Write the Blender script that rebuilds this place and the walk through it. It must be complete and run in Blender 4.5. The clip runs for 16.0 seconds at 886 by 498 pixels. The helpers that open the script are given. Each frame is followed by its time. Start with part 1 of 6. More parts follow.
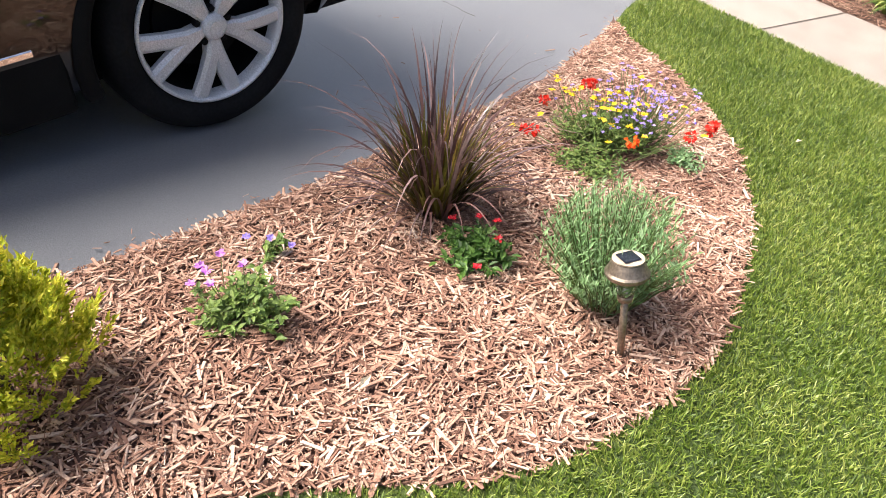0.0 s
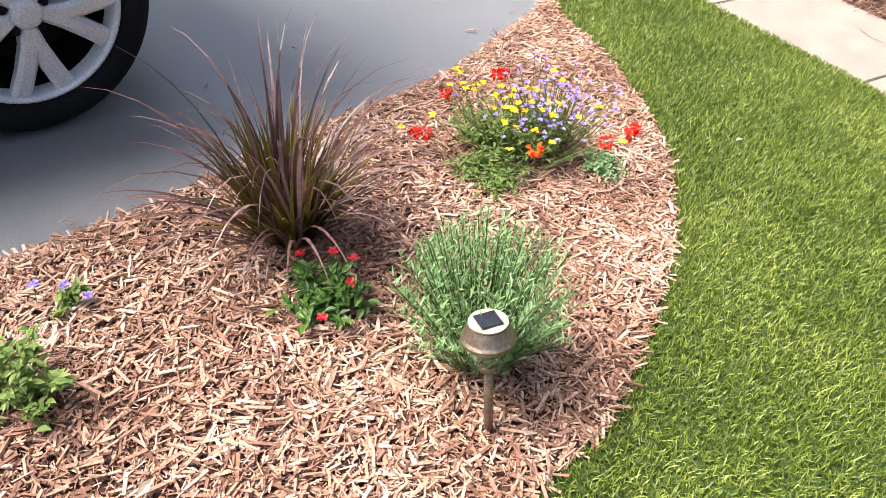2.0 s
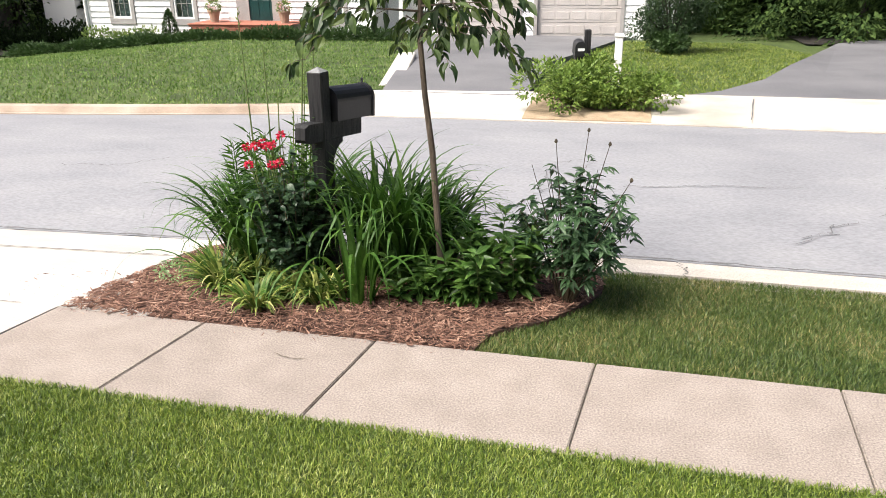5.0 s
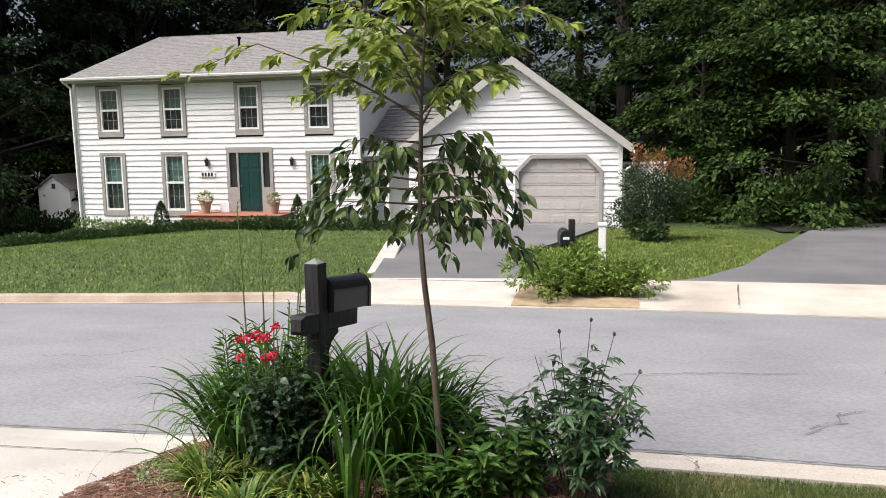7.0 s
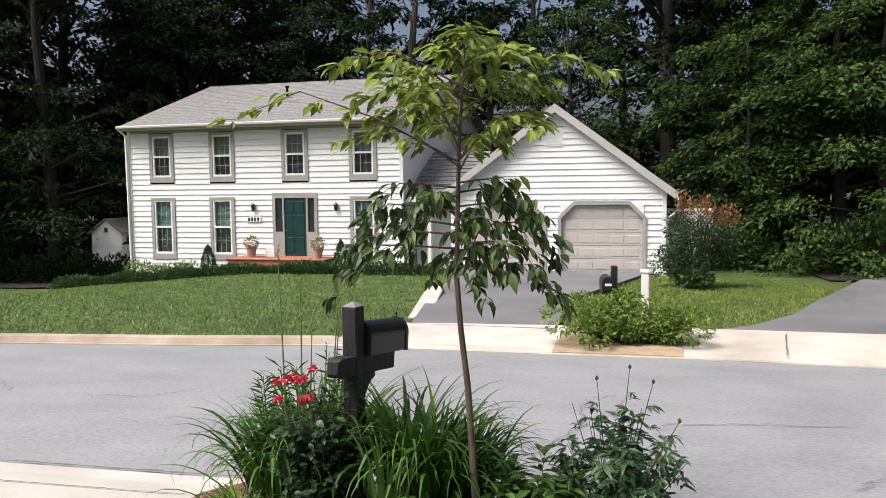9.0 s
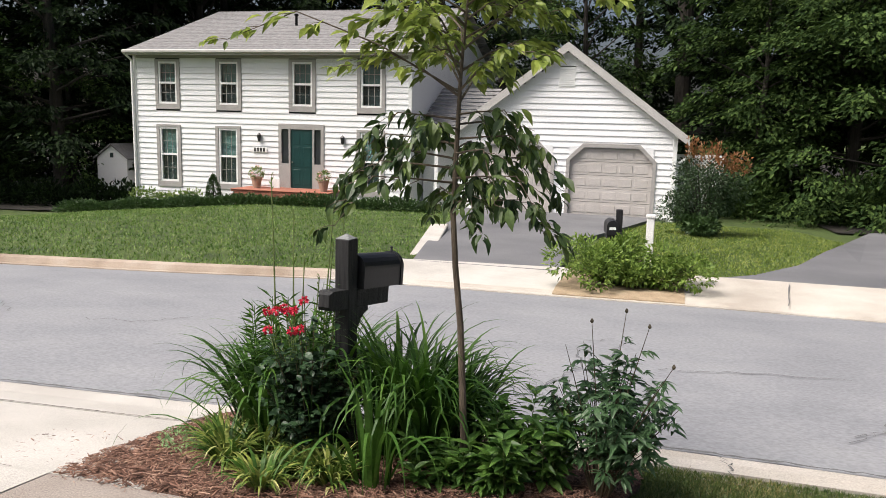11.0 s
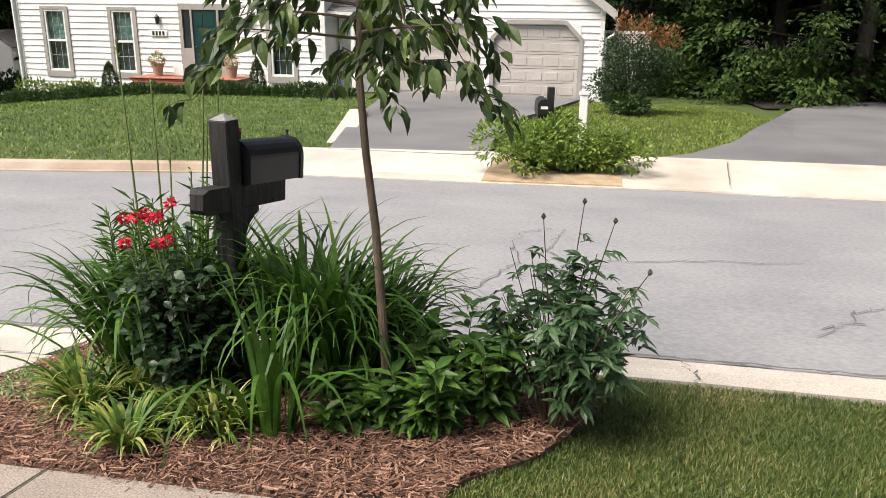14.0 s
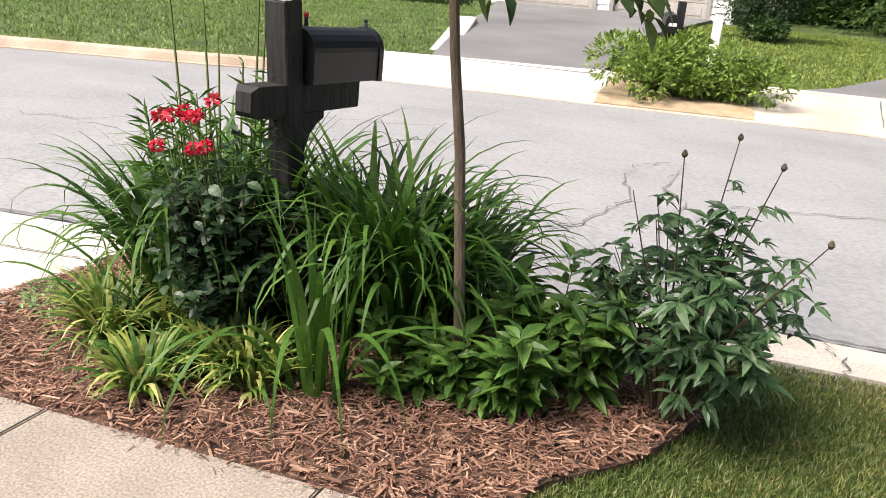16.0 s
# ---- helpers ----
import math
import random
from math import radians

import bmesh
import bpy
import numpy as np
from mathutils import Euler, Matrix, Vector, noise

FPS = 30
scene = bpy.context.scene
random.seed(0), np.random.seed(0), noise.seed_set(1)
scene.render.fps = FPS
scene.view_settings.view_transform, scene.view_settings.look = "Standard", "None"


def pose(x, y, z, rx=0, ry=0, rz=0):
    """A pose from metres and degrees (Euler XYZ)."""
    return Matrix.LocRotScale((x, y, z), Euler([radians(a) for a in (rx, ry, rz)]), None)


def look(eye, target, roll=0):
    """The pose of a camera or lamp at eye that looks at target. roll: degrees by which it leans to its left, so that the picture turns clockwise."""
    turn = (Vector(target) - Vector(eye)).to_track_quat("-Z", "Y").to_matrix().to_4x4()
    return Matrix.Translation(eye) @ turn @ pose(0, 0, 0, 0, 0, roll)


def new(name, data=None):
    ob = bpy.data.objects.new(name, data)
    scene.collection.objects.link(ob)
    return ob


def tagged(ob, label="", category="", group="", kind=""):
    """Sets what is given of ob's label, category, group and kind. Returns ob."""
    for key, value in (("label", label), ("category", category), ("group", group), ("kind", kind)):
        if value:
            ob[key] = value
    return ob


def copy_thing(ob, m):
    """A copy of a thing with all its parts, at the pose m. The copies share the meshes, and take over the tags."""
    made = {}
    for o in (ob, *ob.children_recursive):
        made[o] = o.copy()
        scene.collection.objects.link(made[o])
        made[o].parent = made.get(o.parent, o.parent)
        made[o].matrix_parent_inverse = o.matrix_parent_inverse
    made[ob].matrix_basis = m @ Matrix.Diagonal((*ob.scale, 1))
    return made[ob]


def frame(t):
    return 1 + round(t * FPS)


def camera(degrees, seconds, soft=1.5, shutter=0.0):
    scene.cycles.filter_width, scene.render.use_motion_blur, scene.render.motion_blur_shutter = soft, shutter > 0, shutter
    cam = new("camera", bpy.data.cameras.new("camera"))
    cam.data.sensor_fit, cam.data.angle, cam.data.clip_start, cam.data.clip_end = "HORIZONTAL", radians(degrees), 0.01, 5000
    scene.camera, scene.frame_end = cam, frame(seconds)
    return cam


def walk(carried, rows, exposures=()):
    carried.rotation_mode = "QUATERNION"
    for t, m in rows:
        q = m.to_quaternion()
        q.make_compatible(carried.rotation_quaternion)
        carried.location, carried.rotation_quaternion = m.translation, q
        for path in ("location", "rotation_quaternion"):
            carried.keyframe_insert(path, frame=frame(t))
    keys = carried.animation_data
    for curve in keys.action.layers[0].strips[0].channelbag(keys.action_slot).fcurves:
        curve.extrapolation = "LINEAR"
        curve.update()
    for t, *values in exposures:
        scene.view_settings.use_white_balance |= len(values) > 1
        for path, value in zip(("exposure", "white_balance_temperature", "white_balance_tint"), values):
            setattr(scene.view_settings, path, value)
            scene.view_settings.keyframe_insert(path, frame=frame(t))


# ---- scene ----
cam = camera(58.5, 16.0, soft=0.6)
PATH = [
    (0, (0.676, 0.627, 2.12), (-0.55, 1.518, 0.816), 2.3),
    (0.5, (0.526, 0.726, 2.092), (-0.609, 1.677, 0.747), 2.1),
    (1, (0.441, 0.794, 2.062), (-0.646, 1.702, 0.65), -0.3),
    (1.5, (0.443, 0.979, 2.037), (-0.634, 1.871, 0.606), 0.1),
    (2, (0.502, 1.184, 2.012), (-0.645, 2.073, 0.635), 3.3),
    (2.5, (0.455, 1.342, 1.976), (-0.687, 2.286, 0.633), 3.0),
    (3, (0.327, 1.542, 2.005), (-0.916, 2.467, 0.74), 2.4),
    (3.5, (0.295, 1.682, 2.027), (-0.826, 2.766, 0.775), 1.7),
    (4, (0.331, 1.975, 1.977), (-0.489, 3.387, 0.822), 4.0),
    (4.5, (0.356, 2.23, 1.947), (-0.217, 3.932, 1.066), 5.0),
    (5, (0.242, 2.34, 1.826), (-0.204, 4.15, 1.104), -0.7),
    (5.2, (0.215, 2.39, 1.838), (-0.247, 4.2, 1.126), -1.4),
    (7.3, (0.127, 2.44, 1.83), (-0.297, 4.384, 1.63), -0.6),
    (7.5, (0.143, 2.416, 1.835), (-0.343, 4.349, 1.667), -0.9),
    (8, (0.147, 2.426, 1.836), (-0.404, 4.342, 1.679), -1.2),
    (8.5, (0.163, 2.404, 1.837), (-0.394, 4.319, 1.699), -1.3),
    (8.7, (0.158, 2.415, 1.831), (-0.384, 4.335, 1.688), -1.1),
    (10.8, (0.216, 2.531, 1.806), (-0.353, 4.425, 1.505), 1.7),
    (11, (0.181, 2.558, 1.792), (-0.361, 4.458, 1.48), 1.5),
    (11.5, (0.118, 2.652, 1.77), (-0.32, 4.571, 1.416), 0.1),
    (12, (0.084, 2.79, 1.698), (-0.248, 4.669, 1.099), 0.6),
    (12.5, (0.13, 2.968, 1.67), (-0.252, 4.838, 1.072), 1.6),
    (13, (0.193, 3.15, 1.673), (-0.282, 5.002, 1.087), 4.5),
    (13.5, (0.085, 3.294, 1.659), (-0.255, 5.194, 1.136), 4.1),
    (14, (0.004, 3.422, 1.62), (-0.337, 5.304, 1.037), 0.7),
    (14.5, (-0.014, 3.558, 1.58), (-0.539, 5.373, 0.924), 1.0),
    (15, (0.02, 3.729, 1.538), (-0.628, 5.486, 0.836), 4.9),
    (15.5, (-0.027, 3.912, 1.52), (-0.653, 5.656, 0.767), 4.2),
    (16, (-0.124, 4.08, 1.464), (-0.675, 5.834, 0.677), 3.3),
]
walk(cam, [(t, look(eye, target, roll)) for t, eye, target, roll in PATH],
     [(0, 1.62, 6550, 10), (2.5, 1.72, 6550, 10), (3.4, 1.27, 6500, 10), (4.0, 1.28, 6550, 10), (4.6, 1.4, 6600, 10), (5.2, 1.1, 6500, 10), (7.3, 0.8, 6450, 10), (11, 0.72, 6500, 10), (11.5, 0.58, 6550, 10), (12.5, 0.97, 6750, 10), (13.2, 1.0, 6750, 10), (14, 0.92, 6800, 10), (14.6, 1.02, 6800, 10), (15, 1.07, 6800, 10), (16, 1.26, 6800, 10)])

# ---------- world, sun, exposure ----------
SUN_AZ, SUN_EL = radians(228), radians(57)
world = bpy.data.worlds.new("world")
scene.world = world
world.use_nodes = True
wn = world.node_tree.nodes
sky = wn.new("ShaderNodeTexSky")
sky.sky_type, sky.sun_disc = "NISHITA", False
sky.sun_elevation, sky.sun_rotation = SUN_EL, SUN_AZ
sky.dust_density, sky.air_density, sky.ozone_density = 7.0, 0.9, 1.0
bg = wn["Background"]
bg.inputs[1].default_value = 0.08
world.node_tree.links.new(sky.outputs[0], bg.inputs[0])
sun_data = bpy.data.lights.new("sun", "SUN")
sun_data.energy, sun_data.angle, sun_data.color = 3.1, radians(36), (1.0, 0.96, 0.91)
sun = new("sun", sun_data)
sv = Vector((math.sin(SUN_AZ) * math.cos(SUN_EL), math.cos(SUN_AZ) * math.cos(SUN_EL), math.sin(SUN_EL)))
sun.matrix_world = look(sv * 60, (0, 0, 0))

# ---------- materials ----------
def ramp(nt, cols):
    r = nt.nodes.new("ShaderNodeValToRGB")
    e = r.color_ramp.elements
    while len(e) < len(cols):
        e.new(0.5)
    for i, c in enumerate(cols):
        e[i].position = i / max(1, len(cols) - 1)
        e[i].color = (*c, 1)
    return r


def mat(name, cols, scale=4.0, rough=0.7, bump=0.2, fine=60.0, metal=0.0, vary="", leaf=0.0, mixw=0.3, contrast=(0.3, 0.7), stretch=(1, 1, 1), dist=0.01, spec=0.5, coat=0.0, grain=(0.78, 1.2)):
    """cols: colours along a large noise; fine: scale of the grain that lightens, darkens and bumps; vary: island or object."""
    m = bpy.data.materials.new(name)
    m.use_nodes = True
    nt = m.node_tree
    b = nt.nodes["Principled BSDF"]
    L = nt.links.new
    tc = nt.nodes.new("ShaderNodeTexCoord")
    mp = nt.nodes.new("ShaderNodeMapping")
    mp.inputs["Scale"].default_value = stretch
    L(tc.outputs["Object"], mp.inputs[0])
    n1 = nt.nodes.new("ShaderNodeTexNoise")
    n1.inputs["Scale"].default_value, n1.inputs["Detail"].default_value = scale, 5
    L(mp.outputs[0], n1.inputs["Vector"])
    mr = nt.nodes.new("ShaderNodeMapRange")
    mr.inputs[1].default_value, mr.inputs[2].default_value = contrast
    L(n1.outputs[0], mr.inputs[0])
    value = mr.outputs[0]
    if vary:
        src = nt.nodes.new("ShaderNodeNewGeometry" if vary == "island" else "ShaderNodeObjectInfo")
        out = src.outputs["Random Per Island" if vary == "island" else "Random"]
        mx = nt.nodes.new("ShaderNodeMath")
        mx.operation = "MULTIPLY_ADD"
        mx.inputs[1].default_value = mixw
        L(mr.outputs[0], mx.inputs[0])
        sc = nt.nodes.new("ShaderNodeMath")
        sc.operation = "MULTIPLY"
        sc.inputs[1].default_value = 1 - mixw
        L(out, sc.inputs[0])
        L(sc.outputs[0], mx.inputs[2])
        value = mx.outputs[0]
    r = ramp(nt, cols)
    L(value, r.inputs[0])
    n2 = nt.nodes.new("ShaderNodeTexNoise")
    n2.inputs["Scale"].default_value, n2.inputs["Detail"].default_value = fine, 4
    L(mp.outputs[0], n2.inputs["Vector"])
    g = nt.nodes.new("ShaderNodeMapRange")
    g.inputs[1].default_value, g.inputs[2].default_value = 0.3, 0.7
    g.inputs[3].default_value, g.inputs[4].default_value = grain
    L(n2.outputs[0], g.inputs[0])
    mul = nt.nodes.new("ShaderNodeVectorMath")
    mul.operation = "SCALE"
    L(r.outputs[0], mul.inputs[0])
    L(g.outputs[0], mul.inputs["Scale"])
    L(mul.outputs[0], b.inputs["Base Color"])
    b.inputs["Roughness"].default_value, b.inputs["Metallic"].default_value = rough, metal
    b.inputs["Specular IOR Level"].default_value = spec
    b.inputs["Coat Weight"].default_value = coat
    if bump:
        bp = nt.nodes.new("ShaderNodeBump")
        bp.inputs["Strength"].default_value, bp.inputs["Distance"].default_value = bump, dist
        L(n2.outputs[0], bp.inputs["Height"])
        L(bp.outputs[0], b.inputs["Normal"])
    if leaf:
        tr = nt.nodes.new("ShaderNodeBsdfTranslucent")
        L(mul.outputs[0], tr.inputs[0])
        ms = nt.nodes.new("ShaderNodeMixShader")
        ms.inputs[0].default_value = leaf
        L(b.outputs[0], ms.inputs[1])
        L(tr.outputs[0], ms.inputs[2])
        L(ms.outputs[0], nt.nodes["Material Output"].inputs[0])
    return m


def glass_mat(name, colour=(0.9, 0.95, 0.95), rough=0.02):
    m = bpy.data.materials.new(name)
    m.use_nodes = True
    b = m.node_tree.nodes["Principled BSDF"]
    b.inputs["Base Color"].default_value = (*colour, 1)
    b.inputs["Roughness"].default_value = rough
    b.inputs["Transmission Weight"].default_value = 1.0
    return m


GRASS_SOIL = mat("grass_soil", [(0.028, 0.048, 0.008), (0.05, 0.08, 0.013), (0.075, 0.105, 0.022)], 1.3, 0.9, 0.6, 90, dist=0.03)
BLADE = mat("grass_blade", [(0.032, 0.068, 0.007), (0.105, 0.168, 0.02), (0.215, 0.28, 0.045), (0.42, 0.44, 0.13)], 2.2, 0.45, 0, 30, vary="island", leaf=0.3, mixw=0.3)
BLADE_DARK = mat("verge_blade", [(0.02, 0.045, 0.008), (0.058, 0.105, 0.018), (0.13, 0.165, 0.04), (0.36, 0.29, 0.13)], 1.6, 0.5, 0, 30, vary="island", leaf=0.3, mixw=0.36)
BLADE_FAR = mat("far_lawn_blade", [(0.045, 0.10, 0.015), (0.09, 0.175, 0.028), (0.16, 0.25, 0.05), (0.32, 0.36, 0.13)], 1.2, 0.5, 0, 30, vary="island", leaf=0.3, mixw=0.36)
MULCH = mat("mulch_soil", [(0.05, 0.022, 0.016), (0.10, 0.048, 0.034), (0.15, 0.08, 0.055)], 9, 0.95, 0.8, 70, dist=0.02)
CHIP = mat("mulch_chip", [(0.07, 0.03, 0.02), (0.25, 0.125, 0.082), (0.46, 0.28, 0.20), (0.74, 0.58, 0.46)], 3.0, 0.85, 0.4, 120, vary="island", contrast=(0.3, 0.7))
CHIP_RED = mat("mulch_chip_red", [(0.045, 0.022, 0.015), (0.14, 0.068, 0.045), (0.25, 0.135, 0.092), (0.46, 0.30, 0.22)], 14, 0.85, 0.4, 120, vary="island")
MULCH_RED = mat("mulch_soil_red", [(0.04, 0.022, 0.016), (0.09, 0.048, 0.034), (0.14, 0.08, 0.055)], 9, 0.95, 0.8, 70, dist=0.02)
SEALED = mat("sealed_asphalt", [(0.145, 0.15, 0.165), (0.175, 0.18, 0.195), (0.205, 0.21, 0.225)], 0.9, 0.34, 0.3, 220, dist=0.003, spec=1.0)
ROADM = mat("worn_asphalt", [(0.165, 0.168, 0.182), (0.22, 0.223, 0.237), (0.275, 0.276, 0.284)], 1.1, 0.85, 0.3, 34, stretch=(0.8, 1.3, 1), grain=(0.84, 1.14), contrast=(0.05, 0.95), dist=0.004)
ROADFAR = mat("driveway_asphalt", [(0.10, 0.10, 0.108), (0.13, 0.13, 0.138), (0.16, 0.16, 0.165)], 0.6, 0.85, 0.3, 120, dist=0.004)
CONC = mat("sidewalk_concrete", [(0.20, 0.168, 0.145), (0.265, 0.226, 0.197), (0.33, 0.286, 0.252)], 5.0, 0.9, 0.6, 120, grain=(0.6, 1.3), vary="object", mixw=0.75, dist=0.004, contrast=(0.15, 0.85))
CONC_W = mat("apron_concrete", [(0.38, 0.355, 0.325), (0.45, 0.425, 0.39), (0.51, 0.48, 0.445)], 1.4, 0.9, 0.3, 130, dist=0.004)
CONC_FAR = mat("kerb_concrete", [(0.35, 0.31, 0.265), (0.44, 0.40, 0.35), (0.52, 0.48, 0.43)], 1.1, 0.9, 0.3, 90, dist=0.004)
JOINT = mat("joint_soil", [(0.06, 0.05, 0.04), (0.13, 0.11, 0.09)], 20, 0.95, 0.5, 90)
CRACK = mat("crack_dark", [(0.09, 0.09, 0.09), (0.14, 0.14, 0.14)], 20, 0.95, 0.2, 90)
SIDING = mat("white_siding", [(0.72, 0.72, 0.735), (0.79, 0.79, 0.80)], 1.0, 0.55, 0.08, 40)
TAUPE = mat("taupe_trim", [(0.30, 0.285, 0.275), (0.36, 0.345, 0.33)], 3, 0.6, 0.1, 50)
WHITE = mat("white_paint", [(0.72, 0.72, 0.71), (0.8, 0.8, 0.79)], 3, 0.5, 0.02, 60)
TRIMGREY = mat("grey_trim_paint", [(0.40, 0.385, 0.37), (0.47, 0.455, 0.44)], 3, 0.55, 0.08, 60)
KERB_TAN = mat("tan_kerb", [(0.26, 0.20, 0.15), (0.36, 0.29, 0.23), (0.42, 0.36, 0.30)], 1.4, 0.9, 0.3, 90, dist=0.004)
GARAGE = mat("garage_paint", [(0.42, 0.39, 0.37), (0.48, 0.45, 0.43)], 2, 0.5, 0.06, 50)
SHINGLE = mat("roof_shingle", [(0.145, 0.14, 0.142), (0.195, 0.19, 0.19), (0.25, 0.24, 0.24)], 5, 0.95, 0.5, 9, stretch=(1, 1.5, 1.5), vary="island", mixw=0.85, dist=0.02)
TEAL = mat("teal_door_paint", [(0.004, 0.034, 0.034), (0.006, 0.045, 0.044)], 3, 0.35, 0.05, 40)
# Near-black teal: the dark of unlit rooms is put into this colour.
DARKROOM = mat("unlit_interior", [(0.012, 0.028, 0.03), (0.02, 0.04, 0.042)], 2, 0.9, 0)
BLIND = mat("window_blind", [(0.06, 0.13, 0.12), (0.08, 0.16, 0.15)], 2, 0.8, 0)
BRICK = mat("red_brick", [(0.28, 0.10, 0.065), (0.38, 0.16, 0.10)], 8, 0.9, 0.3, 60, vary="object")
BLACKWOOD = mat("black_painted_wood", [(0.008, 0.008, 0.009), (0.018, 0.018, 0.019), (0.032, 0.032, 0.032)], 9, 0.62, 0.6, 40, stretch=(6, 6, 0.35), dist=0.006, spec=0.3)
GREYWOOD = mat("weathered_wood", [(0.16, 0.165, 0.17), (0.24, 0.245, 0.25)], 12, 0.8, 0.4, 60)
BLACKMETAL = mat("black_metal", [(0.008, 0.008, 0.010), (0.014, 0.014, 0.017)], 5, 0.42, 0.06, 80)
BARK = mat("young_bark", [(0.05, 0.037, 0.026), (0.10, 0.076, 0.055), (0.16, 0.125, 0.092)], 9, 0.9, 0.7, 60, stretch=(2, 2, 0.5), dist=0.006)
BARK_DARK = mat("forest_bark", [(0.02, 0.017, 0.014), (0.045, 0.038, 0.031)], 3, 0.95, 0.8, 12, stretch=(2, 2, 0.4), dist=0.05)
RUBBER = mat("tyre_rubber", [(0.007, 0.007, 0.008), (0.013, 0.013, 0.014)], 6, 0.85, 0.2, 90, dist=0.003, spec=0.15)
ALLOY = mat("silver_alloy", [(0.62, 0.62, 0.64), (0.72, 0.72, 0.74)], 4, 0.3, 0.03, 200, metal=0.15)
PAINT = mat("bronze_car_paint", [(0.008, 0.006, 0.005), (0.012, 0.009, 0.007)], 2, 0.3, 0.0, 300, metal=0.5, coat=1.0)
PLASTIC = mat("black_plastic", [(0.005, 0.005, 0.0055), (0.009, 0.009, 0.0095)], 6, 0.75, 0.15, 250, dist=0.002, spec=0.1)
CHROME = mat("chrome", [(0.75, 0.75, 0.76), (0.82, 0.82, 0.83)], 4, 0.12, 0, 100, metal=1.0)
BRONZE = mat("brushed_bronze", [(0.21, 0.165, 0.125), (0.32, 0.26, 0.205)], 30, 0.4, 0.1, 120, metal=0.8)
PANEL = mat("solar_cell", [(0.012, 0.013, 0.02), (0.02, 0.022, 0.032)], 30, 0.2, 0, 200)
GLASS = glass_mat("clear_glass")
PANE = mat("window_glass_dark", [(0.02, 0.025, 0.028), (0.035, 0.04, 0.045)], 2, 0.05, 0)
TERRA = mat("terracotta", [(0.36, 0.25, 0.18), (0.44, 0.32, 0.24)], 8, 0.85, 0.2, 60)


def leafmat(name, cols, rough=0.5, tr=0.3, spec=0.4):
    return mat(name, cols, 3.0, rough, 0, 50, vary="island", leaf=tr, spec=spec)


# Near-black: the self-shadowing of the woods is put into this leaf colour.
LF_FOREST_SHADE = leafmat("forest_leaf", [(0.004, 0.010, 0.004), (0.010, 0.021, 0.007), (0.030, 0.055, 0.015)], 0.7, 0.2, 0.12)
# Lighter copy for trees and undergrowth at the lit edge.
LF_FOREST2 = leafmat("forest_leaf_light", [(0.010, 0.024, 0.007), (0.034, 0.064, 0.016), (0.10, 0.155, 0.04)], 0.7, 0.2, 0.12)
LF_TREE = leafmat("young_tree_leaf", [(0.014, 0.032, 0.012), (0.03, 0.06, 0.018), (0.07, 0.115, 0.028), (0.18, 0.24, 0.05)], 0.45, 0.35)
# Lighter, yellower copy of the leaf colour, for light through the top leaves.
LF_TREE_BACKLIT = leafmat("young_tree_backlit_leaf", [(0.07, 0.11, 0.025), (0.15, 0.21, 0.04), (0.28, 0.35, 0.07), (0.40, 0.45, 0.10)], 0.45, 0.45)
# Near-black because the tree shade is put into the litter colour.
LITTER_SHADE = mat("leaf_litter_shaded", [(0.008, 0.007, 0.005), (0.016, 0.013, 0.009), (0.028, 0.023, 0.015)], 2, 0.95, 0.6, 30, dist=0.03)
SANDY = mat("sandy_soil", [(0.26, 0.19, 0.12), (0.40, 0.31, 0.21)], 5, 0.95, 0.5, 60)
LF_ROSE = leafmat("rose_leaf", [(0.012, 0.03, 0.013), (0.024, 0.052, 0.02), (0.045, 0.085, 0.04)], 0.4, 0.15)
LF_LILY = leafmat("daylily_leaf", [(0.018, 0.05, 0.008), (0.045, 0.115, 0.014), (0.11, 0.21, 0.03)], 0.55, 0.3)
LF_LIRI = leafmat("liriope_leaf", [(0.025, 0.07, 0.012), (0.06, 0.13, 0.02), (0.24, 0.28, 0.06), (0.62, 0.60, 0.26)], 0.45, 0.25)
LF_BROAD = leafmat("broad_leaf", [(0.03, 0.075, 0.015), (0.07, 0.15, 0.027), (0.15, 0.27, 0.055)], 0.45, 0.35)
LF_PEONY = leafmat("peony_leaf", [(0.025, 0.06, 0.022), (0.06, 0.12, 0.048), (0.13, 0.21, 0.11)], 0.35, 0.3)
LF_LAV = leafmat("lavender_leaf", [(0.16, 0.29, 0.11), (0.30, 0.47, 0.21), (0.50, 0.66, 0.40)], 0.7, 0.35)
LF_FOUNT = leafmat("purple_grass_blade", [(0.018, 0.010, 0.011), (0.06, 0.03, 0.03), (0.14, 0.075, 0.066), (0.34, 0.25, 0.25)], 0.35, 0.15)
LF_FOUNT2 = leafmat("olive_grass_blade", [(0.04, 0.045, 0.008), (0.13, 0.115, 0.018), (0.26, 0.14, 0.035)], 0.45, 0.3)
LF_GOLD = leafmat("golden_cypress_leaf", [(0.20, 0.27, 0.025), (0.42, 0.48, 0.04), (0.70, 0.66, 0.07), (0.85, 0.78, 0.16)], 0.7, 0.45)
LF_HERB = leafmat("herb_leaf", [(0.07, 0.13, 0.025), (0.15, 0.23, 0.05), (0.28, 0.35, 0.10)], 0.55, 0.3)
LF_IVY = leafmat("island_leaf", [(0.07, 0.12, 0.02), (0.15, 0.24, 0.04), (0.30, 0.40, 0.09)], 0.55, 0.3)
LF_HEDGE = leafmat("hedge_leaf", [(0.025, 0.055, 0.016), (0.045, 0.09, 0.024), (0.07, 0.125, 0.035)], 0.55, 0.2)
LF_CRAPE = leafmat("crape_leaf", [(0.02, 0.045, 0.018), (0.035, 0.07, 0.025), (0.06, 0.10, 0.035)], 0.5, 0.2)
